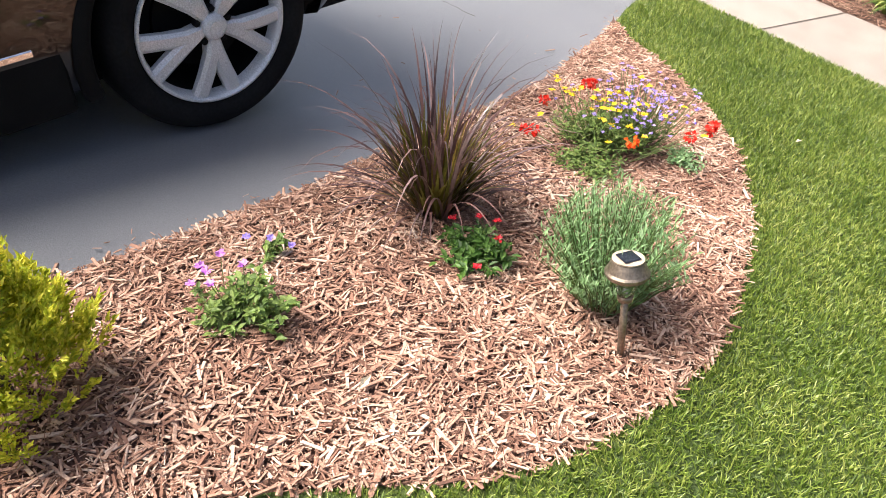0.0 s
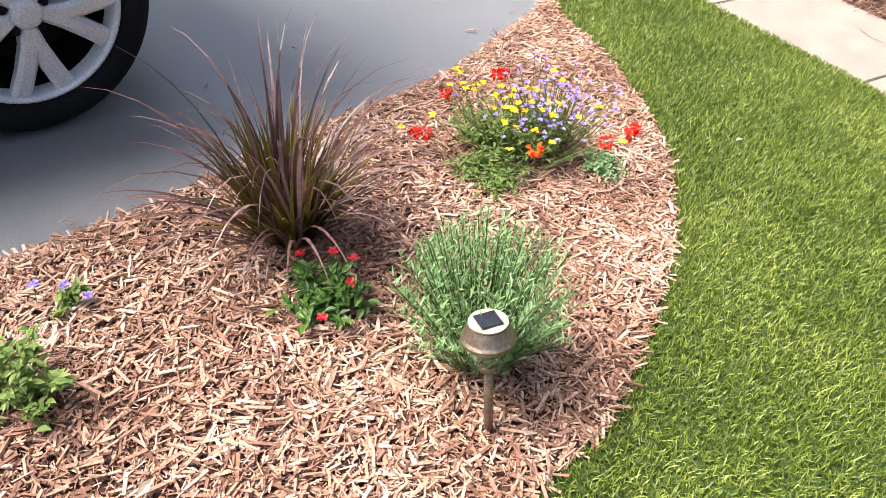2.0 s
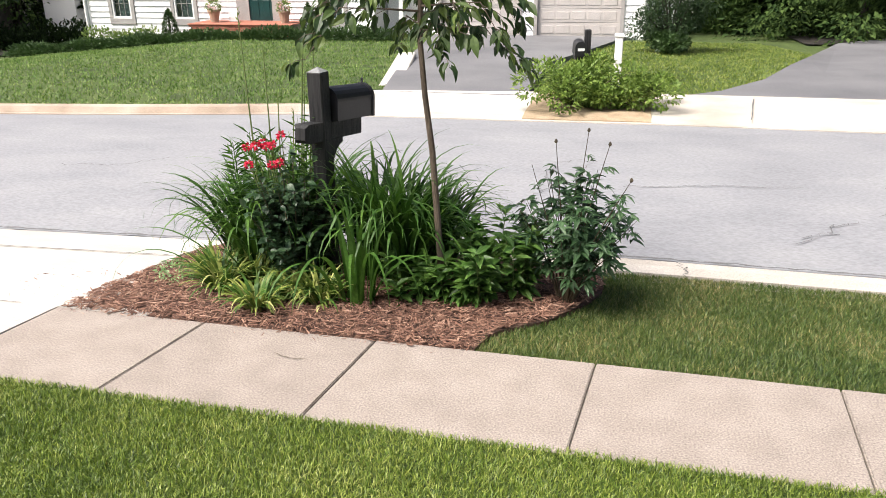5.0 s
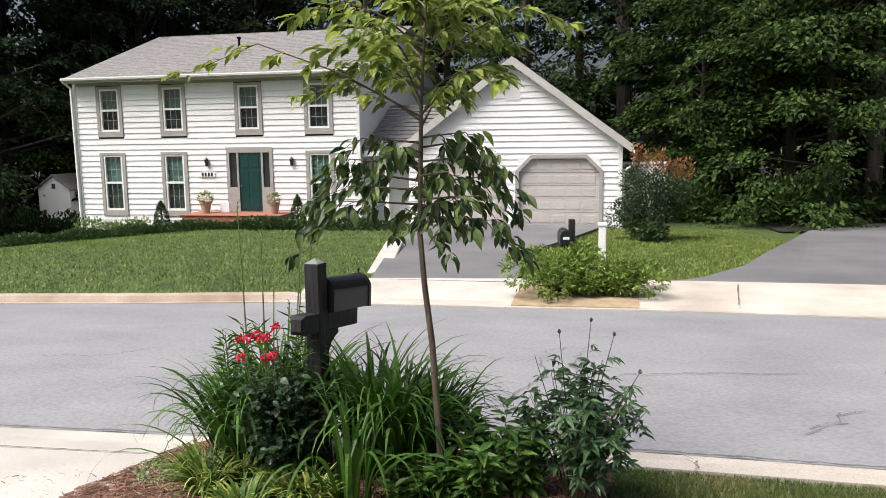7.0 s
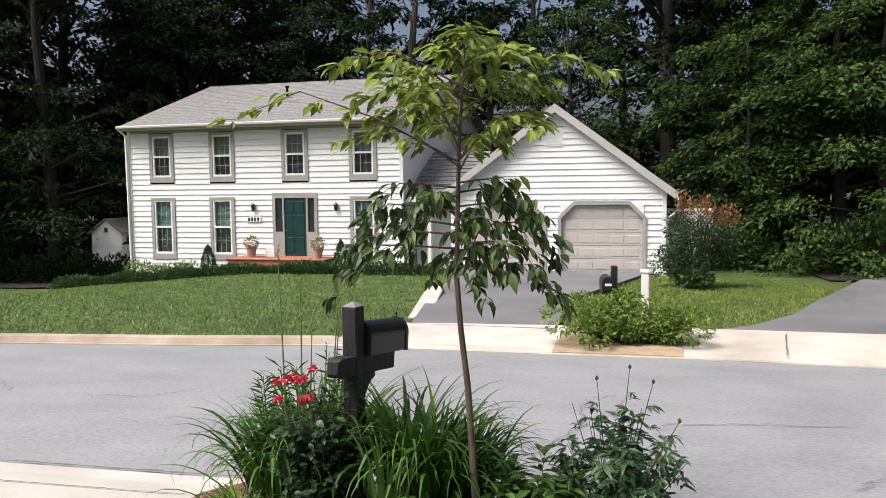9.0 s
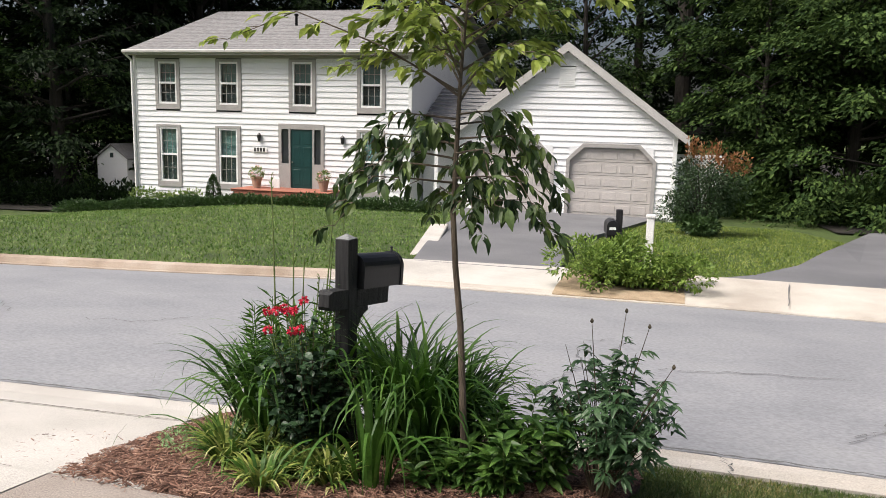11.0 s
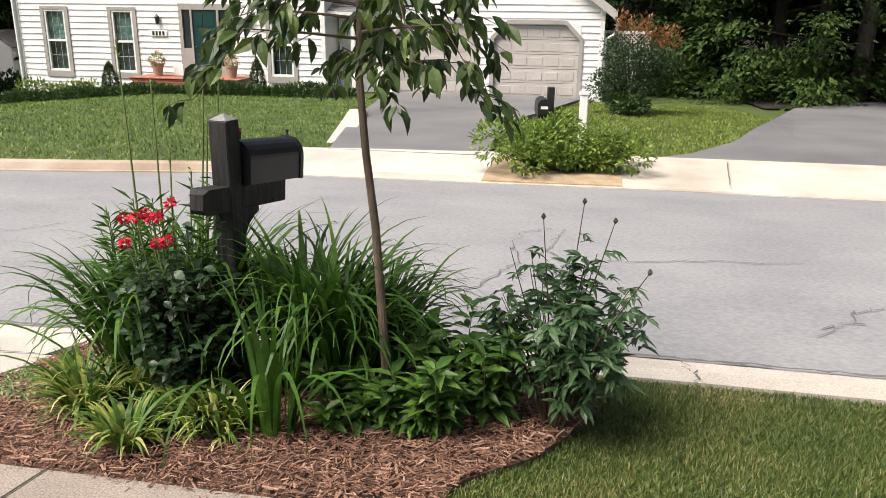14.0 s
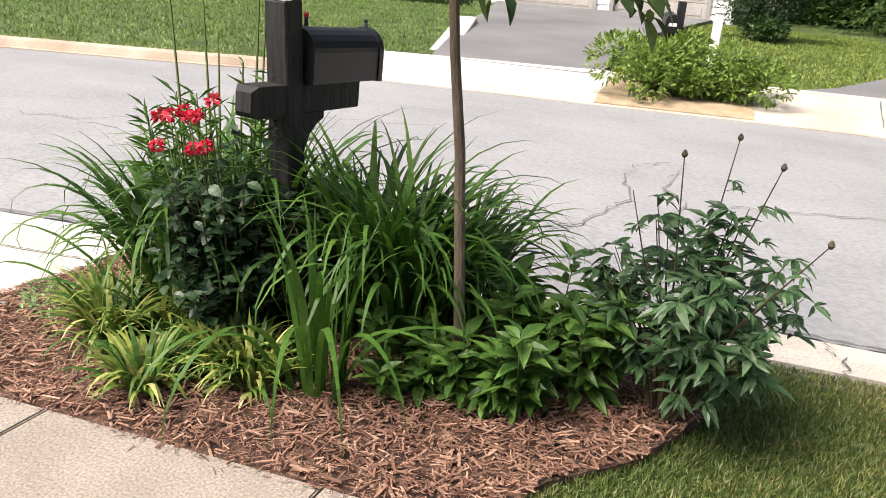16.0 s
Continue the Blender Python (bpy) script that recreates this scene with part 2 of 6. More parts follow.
LF_RUST = leafmat("rust_leaf", [(0.16, 0.06, 0.025), (0.28, 0.12, 0.045), (0.18, 0.12, 0.04)], 0.5, 0.2)
FL_RED = leafmat("red_petal", [(0.70, 0.02, 0.015), (0.82, 0.05, 0.02)], 0.5, 0.2)
FL_DEEP = leafmat("crimson_petal", [(0.42, 0.008, 0.02), (0.6, 0.02, 0.035)], 0.5, 0.2)
FL_PINK = leafmat("rose_pink_petal", [(0.50, 0.010, 0.04), (0.66, 0.03, 0.08)], 0.5, 0.2)
FL_ORANGE = leafmat("orange_petal", [(0.85, 0.10, 0.01), (0.9, 0.18, 0.02)], 0.5, 0.2)
FL_YELLOW = leafmat("yellow_petal", [(0.82, 0.52, 0.01), (0.88, 0.66, 0.03)], 0.5, 0.2)
FL_VIOLET = leafmat("violet_petal", [(0.24, 0.16, 0.62), (0.42, 0.33, 0.76)], 0.5, 0.2)
FL_MAGENTA = leafmat("magenta_petal", [(0.45, 0.06, 0.55), (0.72, 0.38, 0.78)], 0.5, 0.2)
FL_PALE = leafmat("pale_pink_petal", [(0.75, 0.45, 0.42), (0.85, 0.62, 0.58)], 0.5, 0.2)
STEM = leafmat("stem", [(0.08, 0.12, 0.035), (0.15, 0.19, 0.06)], 0.6, 0.0)
STEM_DARK = leafmat("dark_stem", [(0.05, 0.04, 0.025), (0.09, 0.07, 0.04)], 0.6, 0.0)
DRY = leafmat("dry_leaf", [(0.55, 0.46, 0.33), (0.72, 0.64, 0.5)], 0.8, 0.1)

# ---------- mesh helpers ----------
rng = np.random.default_rng(7)


def data_mesh(name, verts, faces, material, smooth=False):
    me = bpy.data.meshes.new(name)
    me.from_pydata(verts.tolist() if hasattr(verts, "tolist") else verts, [], faces.tolist() if hasattr(faces, "tolist") else faces)
    if material:
        me.materials.append(material)
    if smooth:
        me.polygons.foreach_set("use_smooth", [True] * len(me.polygons))
    me.update()
    return me


def place(name, me, parent=None, label=""):
    ob = new(name, me)
    if parent:
        ob.parent = parent
    if label:
        ob["label"] = label
    return ob


def part(name, bm, material, parent, label="", smooth=False):
    me = bpy.data.meshes.new(name)
    bm.normal_update()
    bm.to_mesh(me)
    bm.free()
    me.materials.append(material)
    if smooth:
        me.polygons.foreach_set("use_smooth", [True] * len(me.polygons))
    return place(name, me, parent, label)


def thing(name, m, label, category, group=""):
    ob = new(name)
    ob.empty_display_size = 0.1
    ob.matrix_world = m
    return tagged(ob, label, category, group)


def box(bm, x0, x1, y0, y1, z0, z1, bevel=0.0):
    r = bmesh.ops.create_cube(bm, size=1, matrix=Matrix.Translation(((x0 + x1) / 2, (y0 + y1) / 2, (z0 + z1) / 2)) @ Matrix.Diagonal((x1 - x0, y1 - y0, z1 - z0, 1)))
    if bevel:
        es = list({e for v in r["verts"] for e in v.link_edges})
        bmesh.ops.bevel(bm, geom=es, offset=bevel, segments=1, affect="EDGES")
    return bm


def boxbm(*a, **k):
    return box(bmesh.new(), *a, **k)


def lathe(profile, n=32, axis="z"):
    """profile: (radius, height) from bottom to top."""
    bm = bmesh.new()
    rings = []
    for r, h in profile:
        ring = []
        for i in range(n):
            a = 2 * math.pi * i / n
            p = (r * math.cos(a), r * math.sin(a), h)
            if axis == "x":
                p = (h, r * math.cos(a), r * math.sin(a))
            ring.append(bm.verts.new(p))
        rings.append(ring)
    for a, b in zip(rings, rings[1:]):
        for i in range(n):
            bm.faces.new((a[i], a[(i + 1) % n], b[(i + 1) % n], b[i]))
    return bm


def tube(points, radii, n=7):
    """A tapered tube along points: verts, faces."""
    P = np.array(points, float)
    V, F = [], []
    for i, p in enumerate(P):
        d = P[min(i + 1, len(P) - 1)] - P[max(i - 1, 0)]
        d /= np.linalg.norm(d) + 1e-9
        u = np.cross(d, [0.3, 1, 0.1])
        u /= np.linalg.norm(u)
        w = np.cross(d, u)
        for k in range(n):
            a = 2 * math.pi * k / n
            V.append(p + radii[i] * (math.cos(a) * u + math.sin(a) * w))
    for i in range(len(P) - 1):
        for k in range(n):
            F.append((i * n + k, i * n + (k + 1) % n, (i + 1) * n + (k + 1) % n, (i + 1) * n + k))
    return V, F


def tubes(list_of):
    V, F = [], []
    for pts, rad, n in list_of:
        v, f = tube(pts, rad, n)
        F += [tuple(i + len(V) for i in q) for q in f]
        V += v
    return np.array(V), F


def blades(base, az, length, t0, t1, width, segs=4, twist=0.0, power=1.0):
    """Curved strips: base N x 3, azimuth, length, lean at the foot and further lean at the tip (radians)."""
    N = len(base)
    az, length, t0, t1, width = (np.broadcast_to(np.asarray(a, float), (N,)) for a in (az, length, t0, t1, width))
    d = np.stack([np.cos(az), np.sin(az), 0 * az], 1)
    side = np.stack([-np.sin(az + twist), np.cos(az + twist), 0 * az], 1)
    p = np.array(base, float)
    rows = []
    for i in range(segs + 1):
        s = i / segs
        w = width * (0.75 + 0.5 * s if s < 0.5 else 2 * (1 - s) * 0.95 + 0.05)
        rows.append(np.stack([p - side * w[:, None] / 2, p + side * w[:, None] / 2], 1))
        th = t0 + t1 * (s + 0.5 / segs) ** power
        p = p + (length / segs)[:, None] * (d * np.sin(th)[:, None] + np.array([0, 0, 1.0]) * np.cos(th)[:, None])
    V = np.stack(rows, 1).reshape(N * (segs + 1) * 2, 3)
    o = np.arange(N)[:, None] * (segs + 1) * 2
    F = np.concatenate([o + np.array([[2 * i, 2 * i + 1, 2 * i + 3, 2 * i + 2]]) for i in range(segs)], 0)
    return V, F


def leafcloud(pts, dirs, size, ratio=0.45, fold=0.25, jitter=0.5):
    """Folded four-cornered leaves at pts along dirs."""
    N = len(pts)
    size = np.broadcast_to(np.asarray(size, float), (N,))
    d = dirs + rng.normal(0, jitter, (N, 3))
    d /= np.linalg.norm(d, axis=1)[:, None] + 1e-9
    up = np.array([0, 0, 1.0]) + rng.normal(0, 0.45, (N, 3))
    s = np.cross(d, up)
    s /= np.linalg.norm(s, axis=1)[:, None] + 1e-9
    n = np.cross(s, d)
    S = size[:, None]
    mid = pts + d * S * 0.45
    V = np.stack([pts, mid + s * S * ratio / 2 + n * S * fold * ratio, pts + d * S - n * S * 0.12, mid - s * S * ratio / 2 + n * S * fold * ratio], 1).reshape(-1, 3)
    o = np.arange(N)[:, None] * 4
    F = np.concatenate([o + np.array([[0, 1, 2]]), o + np.array([[0, 2, 3]])], 0)
    return V, F


def leaves(pts, dirs, size, ratio=0.4, droop=0.25, fold=0.2, jitter=0.2):
    """Pointed leaves with a folded midrib that bends down to the tip."""
    N = len(pts)
    S = np.broadcast_to(np.asarray(size, float), (N,))[:, None]
    d = np.asarray(dirs, float) + rng.normal(0, jitter, (N, 3))
    d /= np.linalg.norm(d, axis=1)[:, None] + 1e-9
    side = np.cross(d, np.array([0, 0, 1.0]) + rng.normal(0, 0.3, (N, 3)))
    side /= np.linalg.norm(side, axis=1)[:, None] + 1e-9
    n = np.cross(side, d)
    bend = S * droop * rng.uniform(0.4, 1.4, (N, 1))
    mid = lambda t: pts + d * S * t - n * bend * t * t
    V = [mid(0.0)]
    for t, w in ((0.22, 0.72), (0.5, 1.0), (0.78, 0.55)):
        c, h = mid(t), S * ratio * w / 2
        V += [c - side * h + n * h * fold * 2, c, c + side * h + n * h * fold * 2]
    V.append(mid(1.0))
    V = np.stack(V, 1).reshape(-1, 3)
    o = np.arange(N)[:, None] * 11
    F = [o + np.array([q]) for q in ([0, 2, 1], [0, 3, 2], [7, 8, 10], [8, 9, 10])]
    Q = [o + np.array([q]) for q in ([1, 2, 5, 4], [2, 3, 6, 5], [4, 5, 8, 7], [5, 6, 9, 8])]
    return V, np.concatenate(F, 0).tolist() + np.concatenate(Q, 0).tolist()


def join(*vf):
    V, F, k = [], [], 0
    for v, f in vf:
        V.append(np.asarray(v, float))
        F += [tuple(int(i) + k for i in q) for q in f]
        k += len(v)
    return np.concatenate(V), F


def ball(n, centre, r, shell=0.5):
    v = rng.normal(0, 1, (n, 3))
    v /= np.linalg.norm(v, axis=1)[:, None]
    return np.array(centre) + v * np.array(r) * (shell + (1 - shell) * rng.random((n, 1)) ** 0.5), v


# ---------- the lie of the land ----------
def near_kerb(x):
    return np.interp(x, [-40, -12, -4.8, -3.1, 0.3, 1.8, 60], [1.0, 6.3, 7.3, 7.4, 7.7, 7.68, 7.4])


def far_kerb(x):
    return np.interp(x, [-60, -9.5, -6.8, -4.4, -1.2, 0.7, 60], [2.6, 12.05, 12.47, 12.95, 13.05, 13.15, 12.9])


def yard_z(y):
    return np.interp(y, [-40, -2, 4.9], [1.3, 1.03, 0.016])


def land(x, y):
    """Height of the lawns."""
    nk, fk = near_kerb(x), far_kerb(x)
    if y < 4.9:
        return float(yard_z(y))
    if y < 5.64:
        return 0.0
    if y < nk - 0.42:
        return -0.2 * (y - 5.64) / max(0.3, nk - 0.42 - 5.64)
    if y < fk + 0.12:
        return -0.5
    base = -0.37 if x < -4.4 else -0.45 + 0.06 * max(0, min(1, (y - fk - 1.6) / 1.5))
    return base - 0.043 * min(y - fk, 30) - 0.08 * max(0, min(-x - 13, 10)) * max(0, min(1, (y - fk) / 13))


def strip(name, sections, material, kind_label, skirt=0.0):
    """A sheet through cross-sections, each a row of as many (x, y, z)."""
    V = [p for s in sections for p in s]
    k = len(sections[0])
    F = [(i * k + j, i * k + j + 1, (i + 1) * k + j + 1, (i + 1) * k + j) for i in range(len(sections) - 1) for j in range(k - 1)]
    me = data_mesh(name, np.array(V, float), F, material)
    bm = bmesh.new()
    bm.from_mesh(me)
    bmesh.ops.recalc_face_normals(bm, faces=bm.faces)
    if bm.faces and sum(f.normal.z for f in bm.faces) < 0:
        bmesh.ops.reverse_faces(bm, faces=bm.faces)
    if skirt:
        e = [e for e in bm.edges if e.is_boundary]
        r = bmesh.ops.extrude_edge_only(bm, edges=e)
        for v in [g for g in r["geom"] if isinstance(g, bmesh.types.BMVert)]:
            v.co.z -= skirt
    bm.to_mesh(me)
    bm.free()
    ob = place(name, me)
    return tagged(ob, kind_label, kind="structure")


xs = sorted(set([-400, -200, -120, -80, -60, -45] + [round(v, 2) for v in np.arange(-32, 14, 0.8)] + [16, 20, 25, 30, 40, 60, 90, 150, 300, 400]))
ys = sorted(set([-300, -120, -60, -30, -15, -8] + [round(v, 2) for v in np.arange(-4, 16, 0.12)] + [round(v, 2) for v in np.arange(16, 36, 0.8)] + [40, 50, 70, 100, 160, 300, 600]))
ground = strip("ground", [[(x, y, land(x, y) - (0.16 if y < 4.9 else 0.03)) for x in xs] for y in ys], GRASS_SOIL, "mown green lawn ground sloping down to the street")

XE_Y = [-14, 0.0, 0.72, 1.04, 1.57, 2.26, 2.6, 2.99, 3.77, 4.13, 4.62]
XE_X = [-0.6, -1.12, -1.23, -1.29, -1.40, -1.62, -1.70, -1.83, -2.21, -2.42, -2.62]


def drive_edge(y):
    return float(np.interp(y, XE_Y, XE_X))


def mulch_edge(y):
    return float(np.interp(y, [-2, 0, 0.6, 0.95, 1.3, 1.53, 1.9, 2.23, 2.64, 2.92, 3.32, 3.56, 3.75, 3.85, 4.0], [-0.62, -0.5, -0.40, -0.26, -0.09, -0.04, -0.05, -0.12, -0.34, -0.52, -0.89, -1.24, -1.70, -2.1, -2.36]))


def lawn_left(y):
    return float(np.interp(y, [3.95, 4.08, 4.22, 4.44, 4.65, 4.77, 4.9], [-2.3, -2.365, -2.458, -2.572, -2.597, -2.586, -2.56]))


def bed_right(y):
    return float(np.interp(y, [5.64, 5.75, 5.92, 6.19, 6.5, 6.77, 7.0, 7.3], [-0.43, -0.42, -0.38, -0.12, 0.04, 0.13, 0.13, 0.05]))


dy = np.arange(-14, 4.63, 0.23)
strip("driveway", [[(x, y, float(yard_z(y)) - 0.045) for x in (-7.5, -5, -3.2, drive_edge(y))] for y in list(dy) + [4.76]], SEALED, "dark sealed asphalt driveway with scattered bits of mulch", 0.12)
rx = np.concatenate([np.arange(-60, -14, 6.0), np.arange(-14, 12, 0.5), np.arange(12, 61, 6.0)])
strip("road", [[(x, near_kerb(x) - 0.02 + s * (far_kerb(x) - near_kerb(x) - 0.1), -0.285 - 0.165 * s + 0.06 * math.sin(math.pi * s)) for s in (0, 0.2, 0.4, 0.6, 0.8, 1)] for x in rx], ROADM, "worn light grey asphalt residential road with fine cracks", 0.1)
# near kerb and gutter, low at the driveway's mouth
def kerb_top(x):
    return -0.2 if x > -2.2 else float(np.interp(x, [-2.6, -2.2], [-0.27, -0.2]))
strip("kerb_near", [[(x, near_kerb(x) - 0.42, kerb_top(x)), (x, near_kerb(x) - 0.27, kerb_top(x) - 0.005), (x, near_kerb(x) - 0.22, min(kerb_top(x), -0.255)), (x, near_kerb(x), -0.275)] for x in np.arange(-2.9, 40, 0.45)], CONC_FAR, "pale concrete kerb and gutter along the verge", 0.15)
for x0, x1, m, lab in ((-60, -4.4, KERB_TAN, "tan concrete kerb along the far lawn"), (-4.5, 40, CONC_FAR, "pale lowered kerb across the far driveways")):
    strip("kerb_far", [[(x, far_kerb(x) - 0.13, -0.435), (x, far_kerb(x) - 0.02, -0.44), (x, far_kerb(x) + 0.02, -0.36 if x < -4.2 else -0.425), (x, far_kerb(x) + 0.16, -0.345 if x < -4.2 else -0.415)] for x in np.arange(x0, x1, 0.5)], m, lab, 0.15)
# apron of this driveway, between road and walk
strip("driveway_apron", [[(x - 0.2 * max(0, 5.62 - y), y, z) for y, z in ((4.66 + 0.11 * (x + 2.75) * (x > -4), 0.012), (5.62, 0.003), (6.2, -0.07), (near_kerb(x) - 0.55, -0.19))] for x in np.concatenate([np.arange(-9, -2.74, 0.39), [-2.74]])], CONC_W, "broad pale concrete driveway apron", 0.1)
strip("apron_corner", [[(x, 5.645, -0.002), (x, 6.2, -0.072), (x, near_kerb(x) - 0.55, -0.192)] for x in (-2.745, -2.5, -2.2)], CONC_W, "pale concrete corner of the apron beside the bed", 0.1)
strip("apron_gutter", [[(x, near_kerb(x) - 0.54, -0.192), (x, near_kerb(x) - 0.2, -0.262), (x, near_kerb(x), -0.275)] for x in np.arange(-12, -2.5, 0.4)], CONC_W, "pale concrete gutter across the driveway mouth", 0.1)
# far aprons and driveways
strip("far_apron", [[(x, far_kerb(x) - 0.03, -0.437), (x, far_kerb(x) + 0.35, -0.405), (x - 0.12 * (x < -2.5) * 2, 14.6 + 0.13 * (x + 3.7), -0.39)] for x in np.linspace(-4.45, -1.25, 8)], CONC_W, "pale concrete apron of the far driveway", 0.1)
strip("far_driveway", [[(a + (b - a) * s, y, -0.392 - 0.0428 * (y - 14.6)) for s in (0, 0.33, 0.66, 1)] for y, a, b in ((14.55, -3.75, -1.4), (17, -4.3, -1.55), (20, -4.95, -1.6), (24, -5.6, -0.9), (28.42, -6.5, -0.2))], ROADFAR, "grey asphalt driveway leading up to the double garage", 0.1)
strip("side_apron", [[(x, far_kerb(x) - 0.03, -0.437), (x, far_kerb(x) + 0.4, -0.40), (x, 15.0 + 0.02 * x, -0.385)] for x in np.linspace(0.45, 14, 14)], CONC_FAR, "sandy concrete apron of the neighbouring driveway", 0.1)
strip("side_driveway", [[(x, y, -0.39 - 0.03 * (y - 15) - 0.025 * max(0, y - 21)) for x, y in ((x, y0), (x + 0.25, y0 + (y1 - y0) * 0.5), (x + 0.5, y1))] for x, y0, y1 in ((1.05, 15.05, 15.6), (1.9, 15.05, 17.2), (2.7, 15.07, 19.6), (3.3, 15.1, 21.2), (5, 15.2, 26.5), (8, 15.25, 31), (11, 15.3, 33), (16, 15.4, 33))], ROADFAR, "grey asphalt neighbouring driveway", 0.8)

strip("lawn", [[(x, y, float(yard_z(y)) - 0.012) for x in ((mulch_edge(y) if y < 4.0 else lawn_left(y)) - 0.015, 0.4, 1.5, 4, 12, 30)] for y in list(np.arange(-6, 4.8, 0.12)) + [4.9]], GRASS_SOIL, "short green mown lawn beside the mulch bed", 0.1)

strip("island_edge", [[(x, far_kerb(x) - 0.03, -0.425), (x, far_kerb(x) + 0.3, -0.39), (x, far_kerb(x) + 1.9, -0.40)] for x in np.linspace(-1.26, 0.46, 6)], SANDY, "bare sandy soil at the island edge", 0.15)
# Floor sheets under the trees, with their shade in the colour.
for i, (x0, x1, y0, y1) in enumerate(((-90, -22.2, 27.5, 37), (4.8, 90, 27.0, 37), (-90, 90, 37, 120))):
    strip("woodland_floor", [[(x, y, land(x, y) + 0.02) for x in np.linspace(x0, x1, 40)] for y in np.linspace(y0, y1, 14)], LITTER_SHADE, "leaf litter under the woods, darkened for tree shade")

# sidewalk slabs
pavement = tagged(new("pavement"), "concrete sidewalk of square slabs with dark joints", kind="structure")
pavement.empty_display_size = 0.1
base_bm = boxbm(-2.72, 40, 4.93, 5.62, -0.12, -0.012)
part("joint_bed", base_bm, JOINT, pavement)
edges = [(-2.98, -2.74), (-1.985, -1.85), (-1.015, -0.918), (0.085, 0.152), (1.17, 1.2)] + [(1.17 + 1.06 * i, 1.2 + 1.06 * i) for i in range(1, 30)]
for (a0, a1), (b0, b1) in zip(edges, edges[1:]):
    bm = bmesh.new()
    g = 0.0042
    q = [(a0 + g, 4.9), (b0 - g, 4.9), (b1 - g, 5.64), (a1 + g, 5.64)]
    if a0 < -2.5:
        q[0] = (-2.93, 4.65)
    top = [bm.verts.new((x, y, 0.0)) for x, y in q]
    bot = [bm.verts.new((x, y, -0.1)) for x, y in q]
    bm.faces.new(top)
    for i in range(4):
        bm.faces.new((top[i], bot[i], bot[(i + 1) % 4], top[(i + 1) % 4]))
    bmesh.ops.bevel(bm, geom=[e for e in bm.edges if e.verts[0] in top and e.verts[1] in top], offset=0.005, segments=2, affect="EDGES")
    bmesh.ops.recalc_face_normals(bm, faces=bm.faces)
    part("slab", bm, CONC, pavement)

# beds
bumps = lambda x, y, k: k * noise.noise((x * 7, y * 7, 0)) + k * 0.6 * noise.noise((x * 19, y * 19, 3))
strip("mulch_bed", [[(x, y, float(yard_z(y)) - 0.012 + 0.016 * math.sin(math.pi * s) + bumps(x, y, 0.012) - (0.04 if s == 0 else 0.012 if s < 0.05 or s == 1 else 0)) for s in np.linspace(0, 1, 26) for x in (drive_edge(y) - 0.01 + s * (mulch_edge(y) - drive_edge(y) + 0.01),)] for y in np.arange(-2, 4.01, 0.06)], MULCH, "bed of pinkish brown shredded wood mulch", 0.05)
strip("mailbox_bed", [[(x, y, -0.115 * (y - 5.64) - 0.008 + min(1, (y - 5.64) / 0.2) * (0.03 * math.sin(math.pi * s) + bumps(x, y, 0.012))) for s in np.linspace(0, 1, 30) for x in (-2.74 + 0.15 * max(0, y - 6.1) + s * (bed_right(y) + 2.74 - 0.15 * max(0, y - 6.1)),)] for y in np.arange(5.645, 7.29, 0.06)], MULCH_RED, "bed of dark reddish brown wood mulch", 0.05)


def in_bed1(x, y):
    return -2 < y < 4.0 and drive_edge(y) + 0.015 < x < mulch_edge(y)


def in_bed2(x, y):
    return 5.65 < y < 7.28 and -2.72 + 0.15 * max(0, y - 6.1) < x < bed_right(y)


def scatter(n, x0, x1, y0, y1, test):
    out = []
    while len(out) < n:
        x, y = rng.uniform(x0, x1), rng.uniform(y0, y1)
        if test(x, y):
            out.append((x, y))
    return np.array(out)


def chips(name, xy, zf, material, label, lmax):
    n = len(xy)
    L = rng.gamma(2.4, lmax / 5.5, n).clip(0.008, lmax)
    W = (L * rng.uniform(0.06, 0.22, n)).clip(0.0022, 0.0095)
    T = W * rng.uniform(0.25, 0.6, n)
    a = rng.uniform(0, 2 * math.pi, n)
    tilt = rng.normal(0, 0.17, n)
    d = np.stack([np.cos(a) * np.cos(tilt), np.sin(a) * np.cos(tilt), np.sin(tilt)], 1)
    s = np.stack([-np.sin(a), np.cos(a), rng.normal(0, 0.25, n)], 1)
    u = np.cross(d, s)
    c = np.stack([xy[:, 0], xy[:, 1], np.array([zf(x, y) for x, y in xy]) + rng.uniform(-0.003, 0.014, n)], 1)
    V = np.zeros((n, 8, 3))
    k = 0
    for e in (-1, 1):
        for w in (-1, 1):
            for h in (-1, 1):
                f = 0.6 + 0.4 * rng.random(n)
                V[:, k] = c + d * (e * L / 2)[:, None] + s * (w * W / 2 * f)[:, None] + u * (h * T / 2 * f)[:, None]
                k += 1
    o = np.arange(n)[:, None] * 8
    F = np.concatenate([o + np.array([q]) for q in ([0, 1, 3, 2], [4, 6, 7, 5], [0, 4, 5, 1], [2, 3, 7, 6], [1, 5, 7, 3], [0, 2, 6, 4])], 0)
    ob = place(name, data_mesh(name, V.reshape(-1, 3), F, material))
    return tagged(ob, label, "mulch", kind="stuff")


z1 = lambda x, y: float(yard_z(y)) - 0.004 + 0.014 * math.sin(math.pi * max(0, min(1, (x - drive_edge(y)) / max(0.05, mulch_edge(y) - drive_edge(y))))) - 0.03 * max(0, 1 - (x - drive_edge(y)) / 0.06)
z2 = lambda x, y: -0.115 * (y - 5.64) + 0.006 + min(1, (y - 5.64) / 0.2) * 0.036 * math.sin(math.pi * max(0, min(1, (x + 2.72) / (bed_right(y) + 2.72))))
